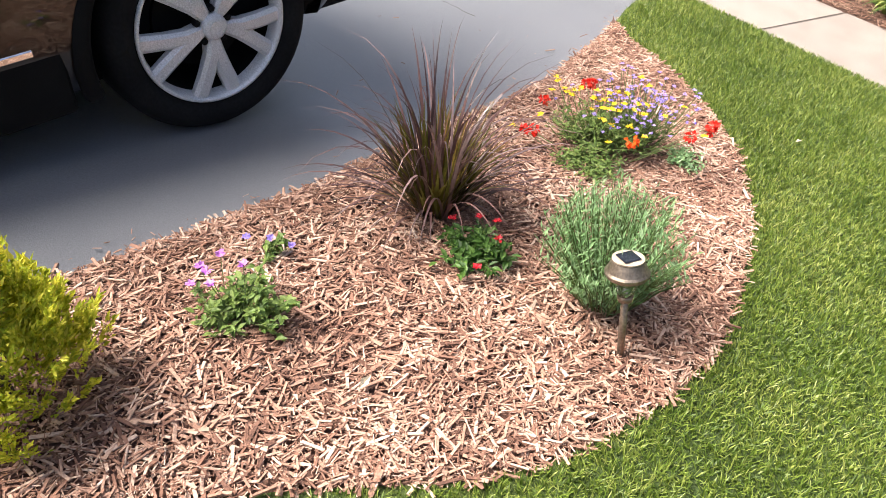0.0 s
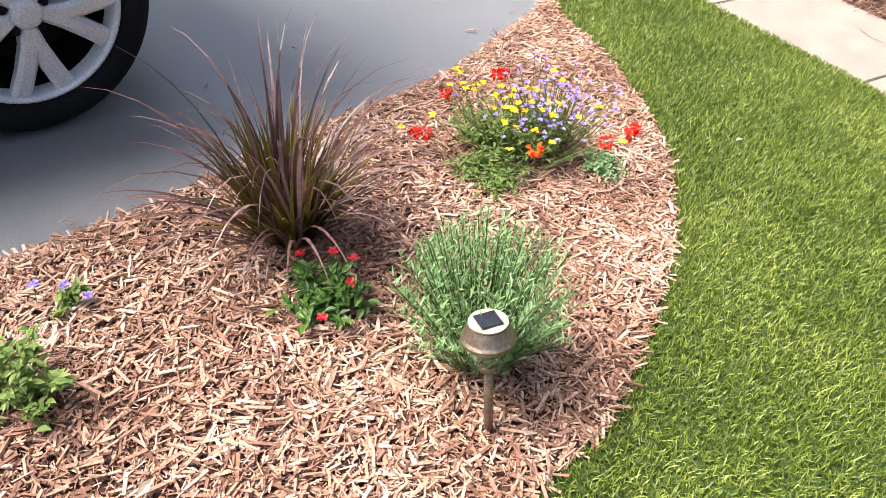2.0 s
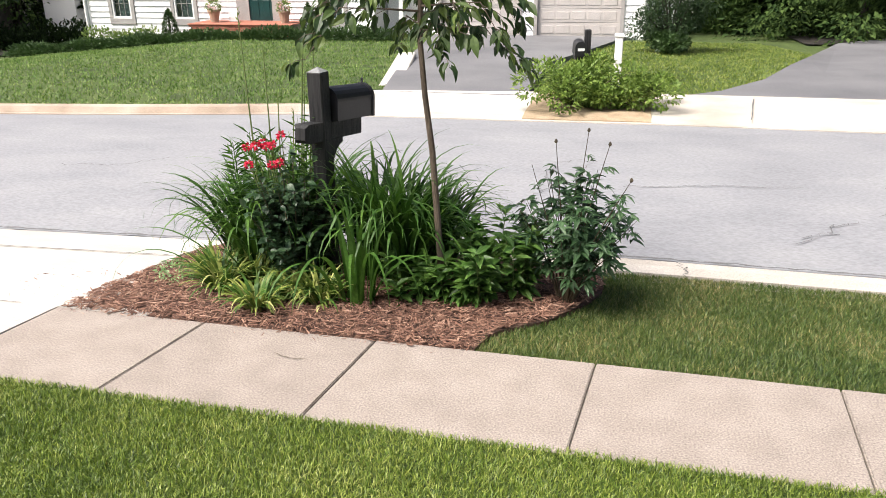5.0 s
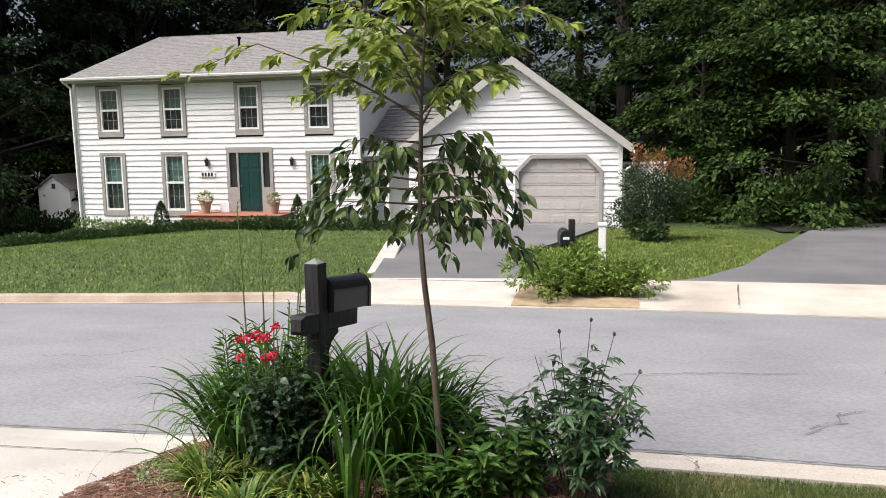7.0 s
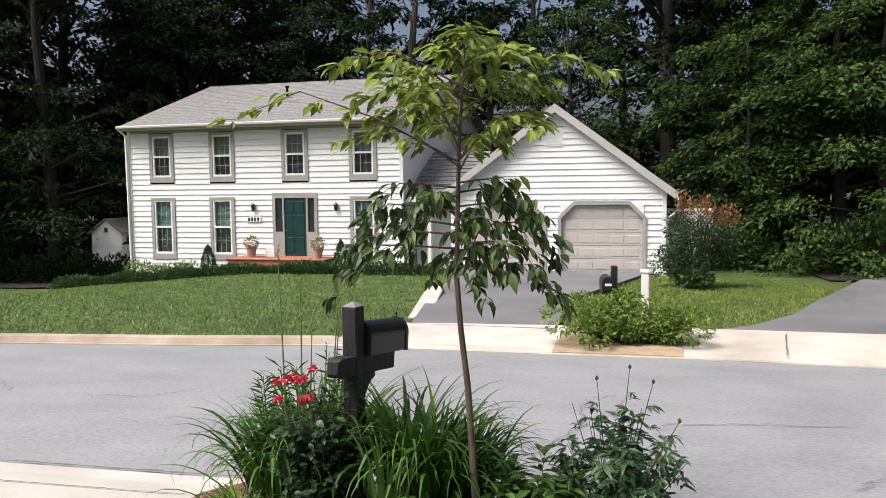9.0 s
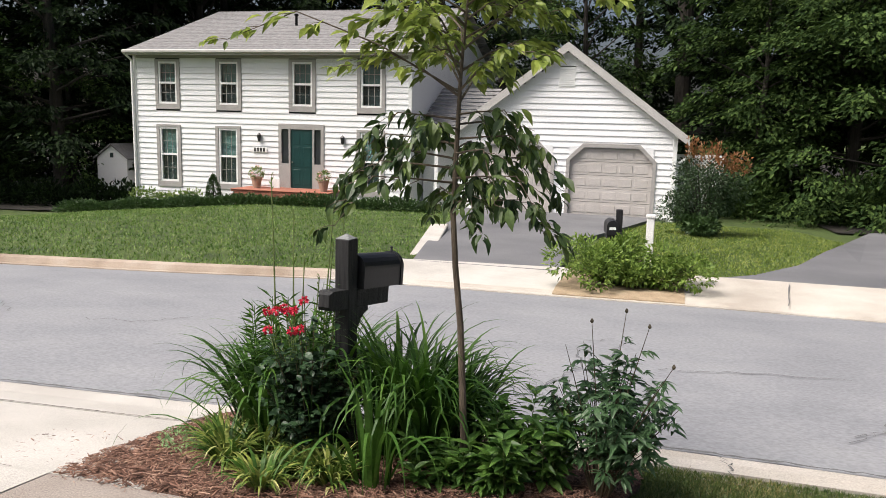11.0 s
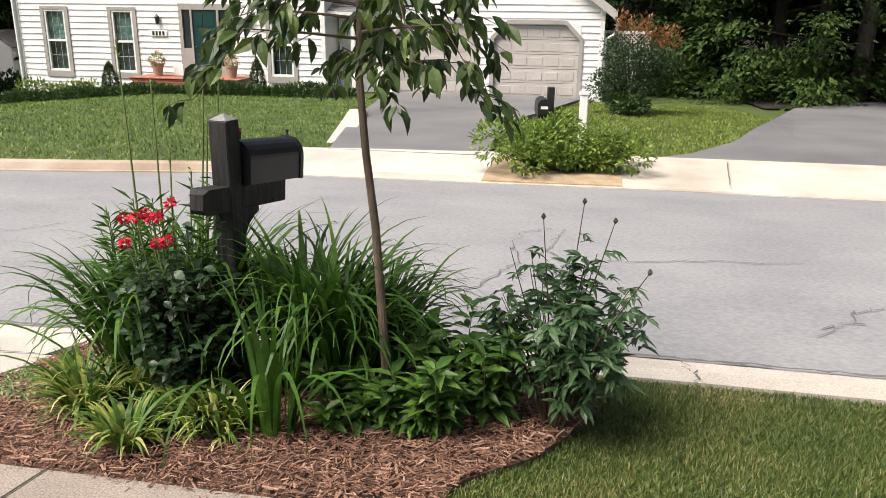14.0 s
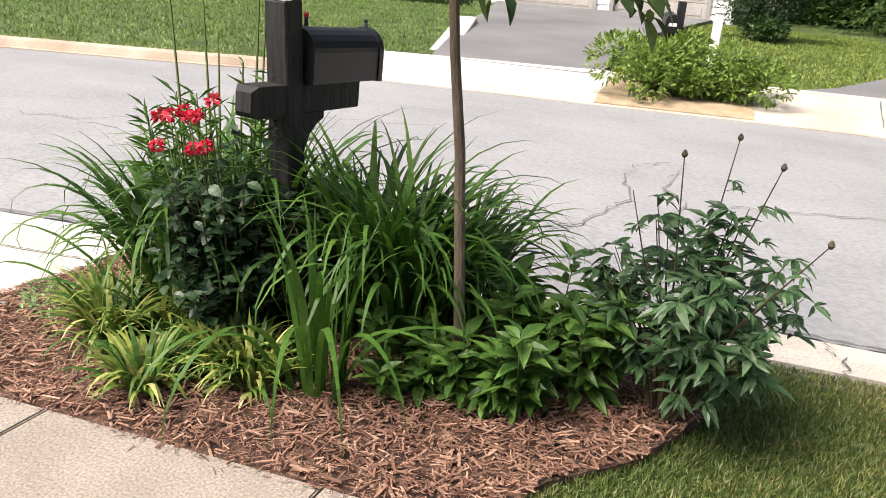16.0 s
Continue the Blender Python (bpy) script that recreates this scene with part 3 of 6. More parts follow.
chips("wood_chips", scatter(42000, -2.5, 0.05, 0.2, 4.02, in_bed1), z1, CHIP, "loose pinkish brown wood chips strewn over the bed", 0.075)
chips("wood_shreds", scatter(15000, -2.5, 0.05, 0.4, 4.02, in_bed1), lambda x, y: z1(x, y) + 0.006, CHIP, "fine wood shreds between the chips", 0.032)
chips("red_wood_chips", scatter(26000, -2.75, 0.15, 5.645, 7.0, in_bed2), z2, CHIP_RED, "loose dark red wood chips under the mailbox plants", 0.062)
chips("stray_chips", np.array([(drive_edge(y) - abs(rng.normal(0, 0.05)) + 0.02, y) for y in rng.uniform(0.2, 4.2, 200)] + [(rng.uniform(-4.6, -1.9), rng.uniform(1.6, 4.5)) for _ in range(60)]), lambda x, y: float(yard_z(y)) - 0.042, CHIP, "stray wood chips along the driveway edge", 0.05)
chips("stray_red_chips", np.array([(x, 5.65 - abs(rng.normal(0, 0.028))) for x in rng.uniform(-2.7, -0.45, 420)] + [(rng.uniform(-3.3, -2.75), rng.uniform(5.7, 6.3)) for _ in range(60)]), lambda x, y: 0.004 if y < 5.66 else -0.115 * (y - 5.64) + 0.006, CHIP_RED, "stray red wood chips on the concrete", 0.04)


def lawn_test(x, y):
    return y < 4.93 and ((y > 3.98 and x > lawn_left(y)) or (y <= 3.98 and x > mulch_edge(y)))


def turf(name, xy, zf, material, label, h, w):
    n = len(xy)
    base = np.stack([xy[:, 0], xy[:, 1], [zf(x, y) for x, y in xy]], 1)
    v, f = blades(base, rng.uniform(0, 6.28, n), rng.uniform(0.6, 1.25, n) * h, rng.uniform(0, 0.9, n), rng.uniform(0.0, 1.0, n), w * rng.uniform(0.7, 1.3, n), 2, rng.uniform(-1.2, 1.2, n))
    return tagged(place(name, data_mesh(name, v, f, material)), label, "grass", kind="stuff")


turf("lawn_grass", scatter(225000, -2.7, 1.75, 0.85, 4.95, lambda x, y: lawn_test(x, y) and x < 1.3 + 0.45 * rng.random() and y > 0.85 + 0.4 * rng.random()), lambda x, y: land(x, y) - 0.012, BLADE, "short bright green mown lawn grass", 0.031, 0.0036)
turf("verge_grass", scatter(90000, -0.45, 3.2, 5.66, 7.36, lambda x, y: x > bed_right(min(y, 7.3)) - 0.02 and y < near_kerb(x) - 0.38), lambda x, y: land(x, y) - 0.03, BLADE_DARK, "dark green verge grass with yellowing patches", 0.035, 0.0038)
turf("far_lawn_grass", scatter(42000, -20, -3.6, 12.2, 27, lambda x, y: y > far_kerb(x) + 0.14 and x < -3.75 - 0.19 * (y - 14.5)), lambda x, y: land(x, y) - 0.03, BLADE_FAR, "green front lawn grass of the far house", 0.06, 0.018)
turf("island_grass", scatter(30000, -1.5, 4.6, 14.5, 27.5, lambda x, y: x > -1.45 + 0.02 * (y - 15) and x < np.interp(y, [14.5, 15.6, 17.2, 19.8, 24, 27.5], [0.6, 1.4, 2.4, 3.6, 4.4, 3.6])), lambda x, y: land(x, y) - 0.03, BLADE, "green grass on the lawn island by the far driveway", 0.055, 0.014)

# ---------- small builders for plants ----------
def plant(name, x, y, z, label, category, group=""):
    return thing(name, pose(x, y, z), label, category, group)


def cloud(name, vf, material, parent, label=""):
    return place(name, data_mesh(name, vf[0], vf[1], material), parent, label)


def clump(n, r, hmin, hmax, t0, t1, width, segs=5, power=1.0):
    a = rng.uniform(0, 2 * math.pi, n)
    rr = r * np.sqrt(rng.random(n))
    base = np.stack([rr * np.cos(a), rr * np.sin(a), np.full(n, -0.02)], 1)
    return blades(base, a + rng.normal(0, 0.5, n), rng.uniform(hmin, hmax, n), rng.uniform(*t0, n), rng.uniform(*t1, n), width * rng.uniform(0.7, 1.2, n), segs, 0.0, power)


def petals(n_flowers, centres, r, per=7):
    P, D = [], []
    for c in centres:
        a = rng.uniform(0, 6.28) + np.arange(per) * 2 * math.pi / per
        d = np.stack([np.cos(a), np.sin(a), rng.uniform(0.1, 0.7, per)], 1)
        P.append(np.repeat([c], per, 0))
        D.append(d)
    return leafcloud(np.concatenate(P), np.concatenate(D), r, 0.8, 0.1, 0.15)


def bloom_head(c, r, n=26):
    p, d = ball(n, c, (r * 0.55, r * 0.55, r * 0.4), 0.5)
    return leafcloud(p, d + rng.normal(0, 0.4, d.shape), r * 0.75, 0.8, 0.25, 0.2)


def stems(centres, foot, r=0.002):
    out = []
    for c in centres:
        f = np.array(foot) + rng.normal(0, 0.012, 3) * [1, 1, 0]
        m = (f + c) / 2 + rng.normal(0, 0.01, 3)
        out.append(([f, m, c], [r, r, r * 0.8], 5))
    return tubes(out)


# ---------- near bed ----------
g = plant("fountain_grass", -1.05, 1.84, float(yard_z(1.87)) + 0.02, "purple fountain grass clump with arching bronze blades in mulch", "ornamental grass")
tuft = lambda *a, **k: clump(*a, **k)
cloud("inner_foliage", tuft(210, 0.06, 0.16, 0.42, (0.0, 0.5), (0.0, 0.7), 0.012, 6), LF_FOUNT2, g, "olive inner blades")
cloud("upright_foliage", tuft(75, 0.06, 0.44, 0.74, (0.0, 0.5), (0.5, 2.2), 0.010, 9, power=2.6), LF_FOUNT, g, "bronze upright blades")
cloud("outer_foliage", tuft(85, 0.07, 0.30, 0.58, (0.25, 0.8), (0.9, 2.2), 0.011, 10, power=2.0), LF_FOUNT, g, "purple arching blades")

lav_x, lav_y = -0.44, 2.05
g = plant("lavender_bush", lav_x, lav_y, float(yard_z(lav_y)) + 0.01, "rounded grey green lavender bush in mulch", "shrub")
SP = []
for i in range(270):
    a, rr = rng.uniform(0, 6.28), 0.92 * math.sqrt(rng.random())
    tip = np.array([0.25 * rr * math.cos(a), 0.25 * rr * math.sin(a), (0.29 + 0.15 * rng.random()) * math.sqrt(max(0.06, 1 - 0.8 * rr * rr))])
    foot = tip * [0.35, 0.35, 0] + [0, 0, 0.0]
    SP.append((foot, tip))
cloud("stem_tuft", tubes([([f, (f + t) / 2 + [0, 0, 0.02], t], [0.002, 0.0016, 0.001], 3) for f, t in SP]), STEM, g)
pp, dd = [], []
for f, t in SP:
    for s in np.linspace(0.12, 1.0, 22):
        q = f + (t - f) * s + [0, 0, 0.02 * math.sin(math.pi * s)]
        a = rng.uniform(0, 6.28)
        pp.append(q)
        dd.append([0.7 * math.cos(a), 0.7 * math.sin(a), 1.0])
cloud("foliage", leafcloud(np.array(pp), np.array(dd), rng.uniform(0.017, 0.035, len(pp)), 0.21, 0.1, 0.15), LF_LAV, g)

lx, ly = -0.245, 1.925
g = plant("solar_path_light", lx, ly, float(yard_z(ly)) + 0.02, "bronze solar path light on a stake in mulch", "garden light")
part("stake", lathe([(0.0, -0.06), (0.0105, -0.05), (0.0105, 0.17), (0.008, 0.172)], 14), BRONZE, g, smooth=True)
part("collar", lathe([(0.010, 0.165), (0.020, 0.170), (0.022, 0.186), (0.014, 0.19)], 18), BRONZE, g, smooth=True)
part("glass_lens", lathe([(0.020, 0.186)] + [(0.021 + 0.017 * i / 6, 0.188 + 0.062 * i / 6) for i in range(7)], 24), GLASS, g, "clear ribbed glass lens")
part("bulb", lathe([(0.0, 0.20), (0.004, 0.202), (0.005, 0.212), (0.0, 0.218)], 10), WHITE, g)
part("shade", lathe([(0.030, 0.245), (0.056, 0.249), (0.060, 0.256), (0.060, 0.262), (0.055, 0.268), (0.043, 0.296), (0.0, 0.297)], 36), BRONZE, g, "bronze shade", smooth=False)
part("cap_ring", lathe([(0.030, 0.297), (0.042, 0.2975), (0.043, 0.302), (0.0, 0.303)], 36), mat("cap_ring_cream", [(0.36, 0.28, 0.21), (0.44, 0.36, 0.28)], 20, 0.5, 0.05), g, "pale tan top ring")
cell = part("solar_panel", boxbm(-0.025, 0.025, -0.025, 0.025, 0.303, 0.3075, bevel=0.002), PANEL, g, "dark solar cell")
g.rotation_euler = Vector((-0.05, 0.012, 0.25)).to_track_quat("Z", "Y").to_euler()


def bedding(name, x, y, r, h, n, leafm, label, flowers=(), leaf=(0.018, 0.034), ratio=0.5):
    g = plant(name, x, y, float(yard_z(y)) + 0.015, label, "flowering plant")
    tips = []
    for i in range(n // 14):
        a, q = rng.uniform(0, 6.28), math.sqrt(rng.random())
        tips.append([r * q * math.cos(a), r * q * math.sin(a), h * (0.35 + 0.65 * rng.random()) * math.sqrt(max(0.1, 1 - 0.75 * q * q))])
    tips = np.array(tips)
    cloud("stem_tuft", stems(tips, (0, 0, 0), 0.0016), STEM, g)
    pts, ds = [], []
    for t in tips:
        for s in rng.uniform(0.35, 1.02, 14):
            a = rng.uniform(0, 6.28)
            pts.append(t * [s, s, s ** 0.8] + rng.normal(0, 0.007, 3))
            ds.append([math.cos(a), math.sin(a), 0.35])
    cloud("foliage", leaves(np.array(pts), np.array(ds), rng.uniform(*leaf, len(pts)), ratio, 0.3, 0.2, 0.4), leafm, g)
    for m, centres, fr, per in flowers:
        C = np.array(centres, float)
        for c in C:
            fl = cloud("flower", bloom_head(c, fr) if per > 8 else petals(1, [c], fr, per), m, g)
            cloud("flower_stalk", stems([c], (c[0] * 0.4, c[1] * 0.4, 0.01), 0.0013), STEM, fl)
    return g


rp = lambda n, r, h0, h1, cx=0, cy=0: np.stack([cx + rng.normal(0, r, n), cy + rng.normal(0, r, n), rng.uniform(h0, h1, n)], 1)
PET = [(-0.10, 0.0, 0.16), (-0.07, -0.05, 0.15), (-0.13, -0.05, 0.12), (-0.02, 0.03, 0.17), (-0.03, -0.06, 0.14), (-0.1, -0.09, 0.1)]
bedding("purple_petunia", -0.80, 1.06, 0.15, 0.13, 560, LF_HERB, "low straggly petunia with purple and lilac flowers in mulch", [(FL_MAGENTA, PET, 0.017, 7)], (0.016, 0.036))
bedding("lilac_petunia", -1.03, 1.25, 0.05, 0.05, 60, LF_HERB, "tiny lilac flowering seedling in mulch", [(FL_VIOLET, rp(3, 0.03, 0.04, 0.06), 0.016, 7)])
bedding("red_petunia", -0.78, 1.79, 0.13, 0.09, 520, LF_BROAD, "small green petunia with crimson flowers in mulch", [(FL_DEEP, [(-0.05, 0.07, 0.10), (0.07, 0.05, 0.10), (-0.1, 0.0, 0.09), (0.10, -0.05, 0.06), (0.0, 0.1, 0.1)], 0.018, 6)], (0.022, 0.04))
bedding("bidens_plant", -1.18, 2.70, 0.20, 0.20, 1500, LF_HERB, "fine green bedding plant with yellow star flowers", [(FL_YELLOW, np.concatenate([rp(26, 0.10, 0.13, 0.23, -0.04, 0.0), rp(16, 0.10, 0.13, 0.24, 0.06, 0.12)]), 0.017, 5)], (0.014, 0.03), 0.3)
bedding("lobelia_plant", -1.13, 2.88, 0.18, 0.2, 1300, LF_HERB, "violet blue lobelia in full flower", [(FL_VIOLET, rp(150, 0.095, 0.13, 0.26), 0.0115, 5)], (0.012, 0.026), 0.3)
VX, VY = -1.06, 2.57
VZ0 = float(yard_z(VY)) + 0.015
at_v = lambda pts: [(x - VX, y - VY, z - VZ0) for x, y, z in pts]
bedding("red_verbena", VX, VY, 0.15, 0.06, 900, LF_HERB, "trailing verbena with scarlet flower heads in mulch", [(FL_RED, at_v([(-1.27, 2.45, 0.475), (-1.29, 2.43, 0.47), (-1.49, 2.70, 0.42), (-1.48, 2.93, 0.437), (-1.46, 2.95, 0.44), (-0.87, 3.02, 0.514), (-0.855, 3.0, 0.51), (-0.88, 2.91, 0.50)]), 0.027, 9), (FL_ORANGE, at_v([(-0.948, 2.656, 0.526)]), 0.028, 9)], (0.012, 0.022))
bedding("verbena_trail", -0.95, 2.98, 0.10, 0.045, 420, LF_LAV, "grey green trailing shoots lying on mulch", [], (0.012, 0.022))

# golden cypress
cx, cy = -0.77, 0.50
g = plant("golden_cypress", cx, cy, float(yard_z(cy)), "golden yellow green dwarf cypress shrub", "shrub")
cloud("trunk", tube([(0, 0, -0.03), (0.01, 0, 0.2), (0, 0, 0.36)], [0.02, 0.014, 0.005], 8), BARK, g)
pp, dd = [], []
for i in range(430):
    h = rng.random() ** 0.85
    R = 0.215 * (1 - h) ** 0.7 * math.sqrt(rng.uniform(0.15, 1.0)) + 0.008
    a = rng.uniform(0, 6.28)
    c = np.array([R * math.cos(a), R * math.sin(a), 0.02 + 0.40 * h])
    axis = np.array([math.cos(a) * 0.8 * (1 - h) + rng.normal(0, 0.25), math.sin(a) * 0.8 * (1 - h) + rng.normal(0, 0.25), 1.0])
    axis /= np.linalg.norm(axis)
    side = np.cross(axis, [math.cos(a), math.sin(a), 0.2])
    k = 56
    t = rng.random(k)
    w = rng.normal(0, 0.5, k) * (1 - 0.7 * t)
    length = rng.uniform(0.06, 0.11)
    pp.append(c + np.outer(t * length, axis) + np.outer(w * length * 0.45, side) + rng.normal(0, 0.004, (k, 3)))
    dd.append(np.outer(np.ones(k), axis) + np.outer(w * 1.4, side))
cloud("foliage", leafcloud(np.concatenate(pp), np.concatenate(dd), rng.uniform(0.012, 0.026, 430 * 56), 0.42, 0.2, 0.25), LF_GOLD, g)

# dry leaves that lie about
for x, y, s, a in ((-0.2, 1.91, 0.022, 0.4), (-0.44, 1.2, 0.05, 2.0), (-0.86, 3.66, 0.035, 1.2), (-0.5, 1.05, 0.03, 0.2)):
    v, f = leafcloud(np.array([[0, 0, 0.0]]), np.array([[math.cos(a), math.sin(a), 0.25]]), s, 0.45, 0.4, 0.05)
    d = place("dry_leaf", data_mesh("dry_leaf", v, f, DRY))
    d.location = (x, y, float(yard_z(y)) + 0.03)
    tagged(d, "pale dry curled leaf lying on the ground", "leaf")

# ---------- car ----------
CARM = pose(-1.89, 1.48, 0.482, 0, 0, 8.0) @ Matrix.Scale(1.05, 4)
car = thing("car", CARM, "dark bronze crossover car parked on the driveway", "car")
HUB_Z, WB = 0.375, 2.82


def wheel(y, side):
    w = thing("wheel", pose(0, 0, 0), "", "")
    for k in ("label", "category"):
        if k in w:
            del w[k]
    w.parent = car
    w.location = (-0.02 if side > 0 else -1.72, y, HUB_Z)
    w.rotation_euler = (0, 0, 0 if side > 0 else math.pi)
    part("tyre", lathe([(0.268, -0.02), (0.285, 0.0), (0.335, 0.012), (0.362, -0.005), (0.376, -0.03), (0.378, -0.11), (0.376, -0.19), (0.35, -0.22), (0.27, -0.21)], 64, "x"), RUBBER, w, smooth=True)
    part("rim", lathe([(0.272, -0.012), (0.270, 0.002), (0.262, 0.002), (0.256, -0.012), (0.245, -0.05)], 64, "x"), ALLOY, w, "silver rim lip", smooth=True)
    # Barrel coloured black, not alloy, to stand in for shade behind the spokes.
    part("rim_barrel", lathe([(0.2445, -0.0505), (0.235, -0.20), (0.0, -0.205)], 64, "x"), PLASTIC, w, "rim barrel, black in place of shade behind the spokes", smooth=True)
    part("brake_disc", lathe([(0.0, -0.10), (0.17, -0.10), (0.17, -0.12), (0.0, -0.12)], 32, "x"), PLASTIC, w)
    part("hub_cap", lathe([(0.045, -0.01), (0.043, 0.008), (0.034, 0.014), (0.0, 0.016)], 24, "x"), ALLOY, w, "silver hub cap", smooth=True)
    part("hub_badge", lathe([(0.026, 0.0135), (0.024, 0.0175), (0.018, 0.0175), (0.018, 0.0155), (0.0, 0.016)], 24, "x"), ALLOY, w)
    for i in range(5):
        a = math.radians(90 - 4 + 72 * i + 180)
        for s in (-1, 1):
            bm = bmesh.new()
            a1 = a + s * math.radians(15)
            rows = []
            for r, wd, dx, th, aa in ((0.03, 0.040, -0.004, 0.05, a), (0.10, 0.050, 0.004, 0.04, a + s * math.radians(6)), (0.17, 0.056, 0.0, 0.035, a + s * math.radians(11)), (0.264, 0.060, -0.010, 0.03, a1)):
                c, sn = math.cos(aa), math.sin(aa)
                pc = Vector((0, r * c, r * sn))
                tv = Vector((0, -sn, c))
                rows.append([bm.verts.new(pc + tv * (k * wd / 2) + Vector((x, 0, 0))) for k, x in ((-1, dx - 0.012), (-0.55, dx), (0.55, dx), (1, dx - 0.012), (1, dx - th), (-1, dx - th))])
            for p, q in zip(rows, rows[1:]):
                for k in range(6):
                    bm.faces.new((p[k], p[(k + 1) % 6], q[(k + 1) % 6], q[k]))
            bmesh.ops.recalc_face_normals(bm, faces=bm.faces)
            part("spoke", bm, ALLOY, w)
        al = a + math.radians(36)
        bm = lathe([(0.0, -0.03), (0.012, -0.03), (0.012, -0.006), (0.008, -0.002), (0.0, -0.002)], 6, "x")
        bmesh.ops.translate(bm, verts=bm.verts, vec=(0, 0.060 * math.cos(al), 0.060 * math.sin(al)))
        part("lug_nut", bm, PLASTIC, w)
    return w


wheel(0, 1), wheel(-WB, 1), wheel(0, -1), wheel(-WB, -1)
# body side with wheel arches
PROF = [(-0.10, 0.27), (-0.03, 0.30), (-0.01, 0.36), (0.005, 0.45), (0.015, 0.56), (0.02, 0.68), (0.015, 0.80), (0.0, 0.92), (-0.03, 1.02), (-0.06, 1.08)]
YS = np.linspace(-3.72, 0.80, 94)


def side_mesh(sign):
    bm = bmesh.new()
    G = []
    for y in YS:
        pinch = 0.28 * max(0, (y - 0.43) / 0.37) ** 2 + 0.2 * max(0, (-3.2 - y) / 0.52) ** 2
        lift = 0.2 * max(0, (y - 0.4) / 0.40) + 0.1 * max(0, (-3.3 - y) / 0.4)
        zz = np.interp(np.linspace(0, 1, 20), np.linspace(0, 1, len(PROF)), [p[1] for p in PROF])
        xx = np.interp(zz, [p[1] for p in PROF], [p[0] for p in PROF])
        G.append([bm.verts.new(((x - pinch) if sign > 0 else -1.74 - (x - pinch), y, z + lift * max(0, 1 - (z - 0.27) / 0.5))) for x, z in zip(xx, zz)])
    for p, q in zip(G, G[1:]):
        for i in range(19):
            bm.faces.new((p[i], p[i + 1], q[i + 1], q[i]))
    R = 0.43
    kill = [f for f in bm.faces if any(math.hypot(f.calc_center_median().y - c, f.calc_center_median().z - HUB_Z) < R for c in (0, -WB))]
    bmesh.ops.delete(bm, geom=kill, context="FACES")
    for v in bm.verts:
        for c in (0, -WB):
            d = math.hypot(v.co.y - c, v.co.z - HUB_Z)
            if v.is_boundary and abs(d - R) < 0.06 and v.co.z > 0.29:
                v.co.y, v.co.z = c + (v.co.y - c) * R / d, HUB_Z + (v.co.z - HUB_Z) * R / d
    bmesh.ops.recalc_face_normals(bm, faces=bm.faces)
    return bm


part("body_side", side_mesh(1), PAINT, car, smooth=True)
part("body_side", side_mesh(-1), PAINT, car, smooth=True)
bm = bmesh.new()
for y0, y1, x0, x1, z0, z1 in ((-3.9, -1.9, -1.66, -0.08, 0.95, 1.09),):
    box(bm, x0, x1, y0, y1, z0, z1, bevel=0.05)
part("bonnet", bm, PAINT, car)
bm = bmesh.new()
rows = [[bm.verts.new((x, y, z)) for x in (-1.64 + i_, -0.87, -0.10 - i_)] for y, z, i_ in ((-2.2, 1.06, 0.0), (-1.2, 1.55, 0.16), (-0.4, 1.62, 0.18), (0.5, 1.58, 0.2), (0.85, 1.1, 0.06))]
for p, q in zip(rows, rows[1:]):
    for i in range(2):
        bm.faces.new((p[i], p[i + 1], q[i + 1], q[i]))
part("roof", bm, PAINT, car)
for sgn in (0, 1):
    bm = bmesh.new()
    q = [(-2.15, 1.07, 0.0), (-1.25, 1.52, 0.16), (-0.4, 1.60, 0.18), (0.45, 1.55, 0.2), (0.82, 1.09, 0.06)]
    vs = [bm.verts.new(((-0.09 - i_) if sgn else (-1.65 + i_), y, z)) for y, z, i_ in q] + [bm.verts.new((-0.07 if sgn else -1.67, y, 1.06)) for y in (0.82, -2.15)]
    bm.faces.new(vs)
    part("side_window", bm, PANE, car, "dark tinted side glass")
part("rear_bumper", box(bmesh.new(), -1.55, -0.25, 0.60, 0.83, 0.52, 1.06, bevel=0.06), PAINT, car)
part("tailgate", box(bmesh.new(), -1.5, -0.24, 0.60, 0.81, 1.0, 1.5, bevel=0.05), PAINT, car)
part("front_bumper", box(bmesh.new(), -1.55, -0.19, -3.95, -3.66, 0.3, 0.98, bevel=0.06), PAINT, car)
part("rear_valance", box(bmesh.new(), -1.5, -0.32, 0.50, 0.76, 0.46, 0.53, bevel=0.03), PLASTIC, car, "black lower valance")
part("underbody", box(bmesh.new(), -1.6, -0.14, -3.6, 0.7, 0.24, 0.5, bevel=0.03), PLASTIC, car)
part("reflector", box(bmesh.new(), -0.31, -0.245, 0.80, 0.838, 0.54, 0.575, bevel=0.01), WHITE, car, "pale rear reflector")
v, f = tube([(0.002 - 0.28 * max(0, (y - 0.43) / 0.37) ** 2, y, 0.52 + 0.1 * max(0, y - 0.4)) for y in np.linspace(0.50, 0.78, 8)], [0.006] * 8, 6)
part_me = data_mesh("bumper_trim", np.array(v), f, CHROME)
place("bumper_trim", part_me, car, "thin bright bumper trim line")
part("sill_trim", box(bmesh.new(), -0.02, 0.012, -WB + 0.5, -0.58, 0.462, 0.486, bevel=0.004), CHROME, car, "bright sill trim strip")
part("sill_cladding", box(bmesh.new(), -0.06, 0.004, -WB + 0.46, -0.5, 0.25, 0.458, bevel=0.01), PLASTIC, car)
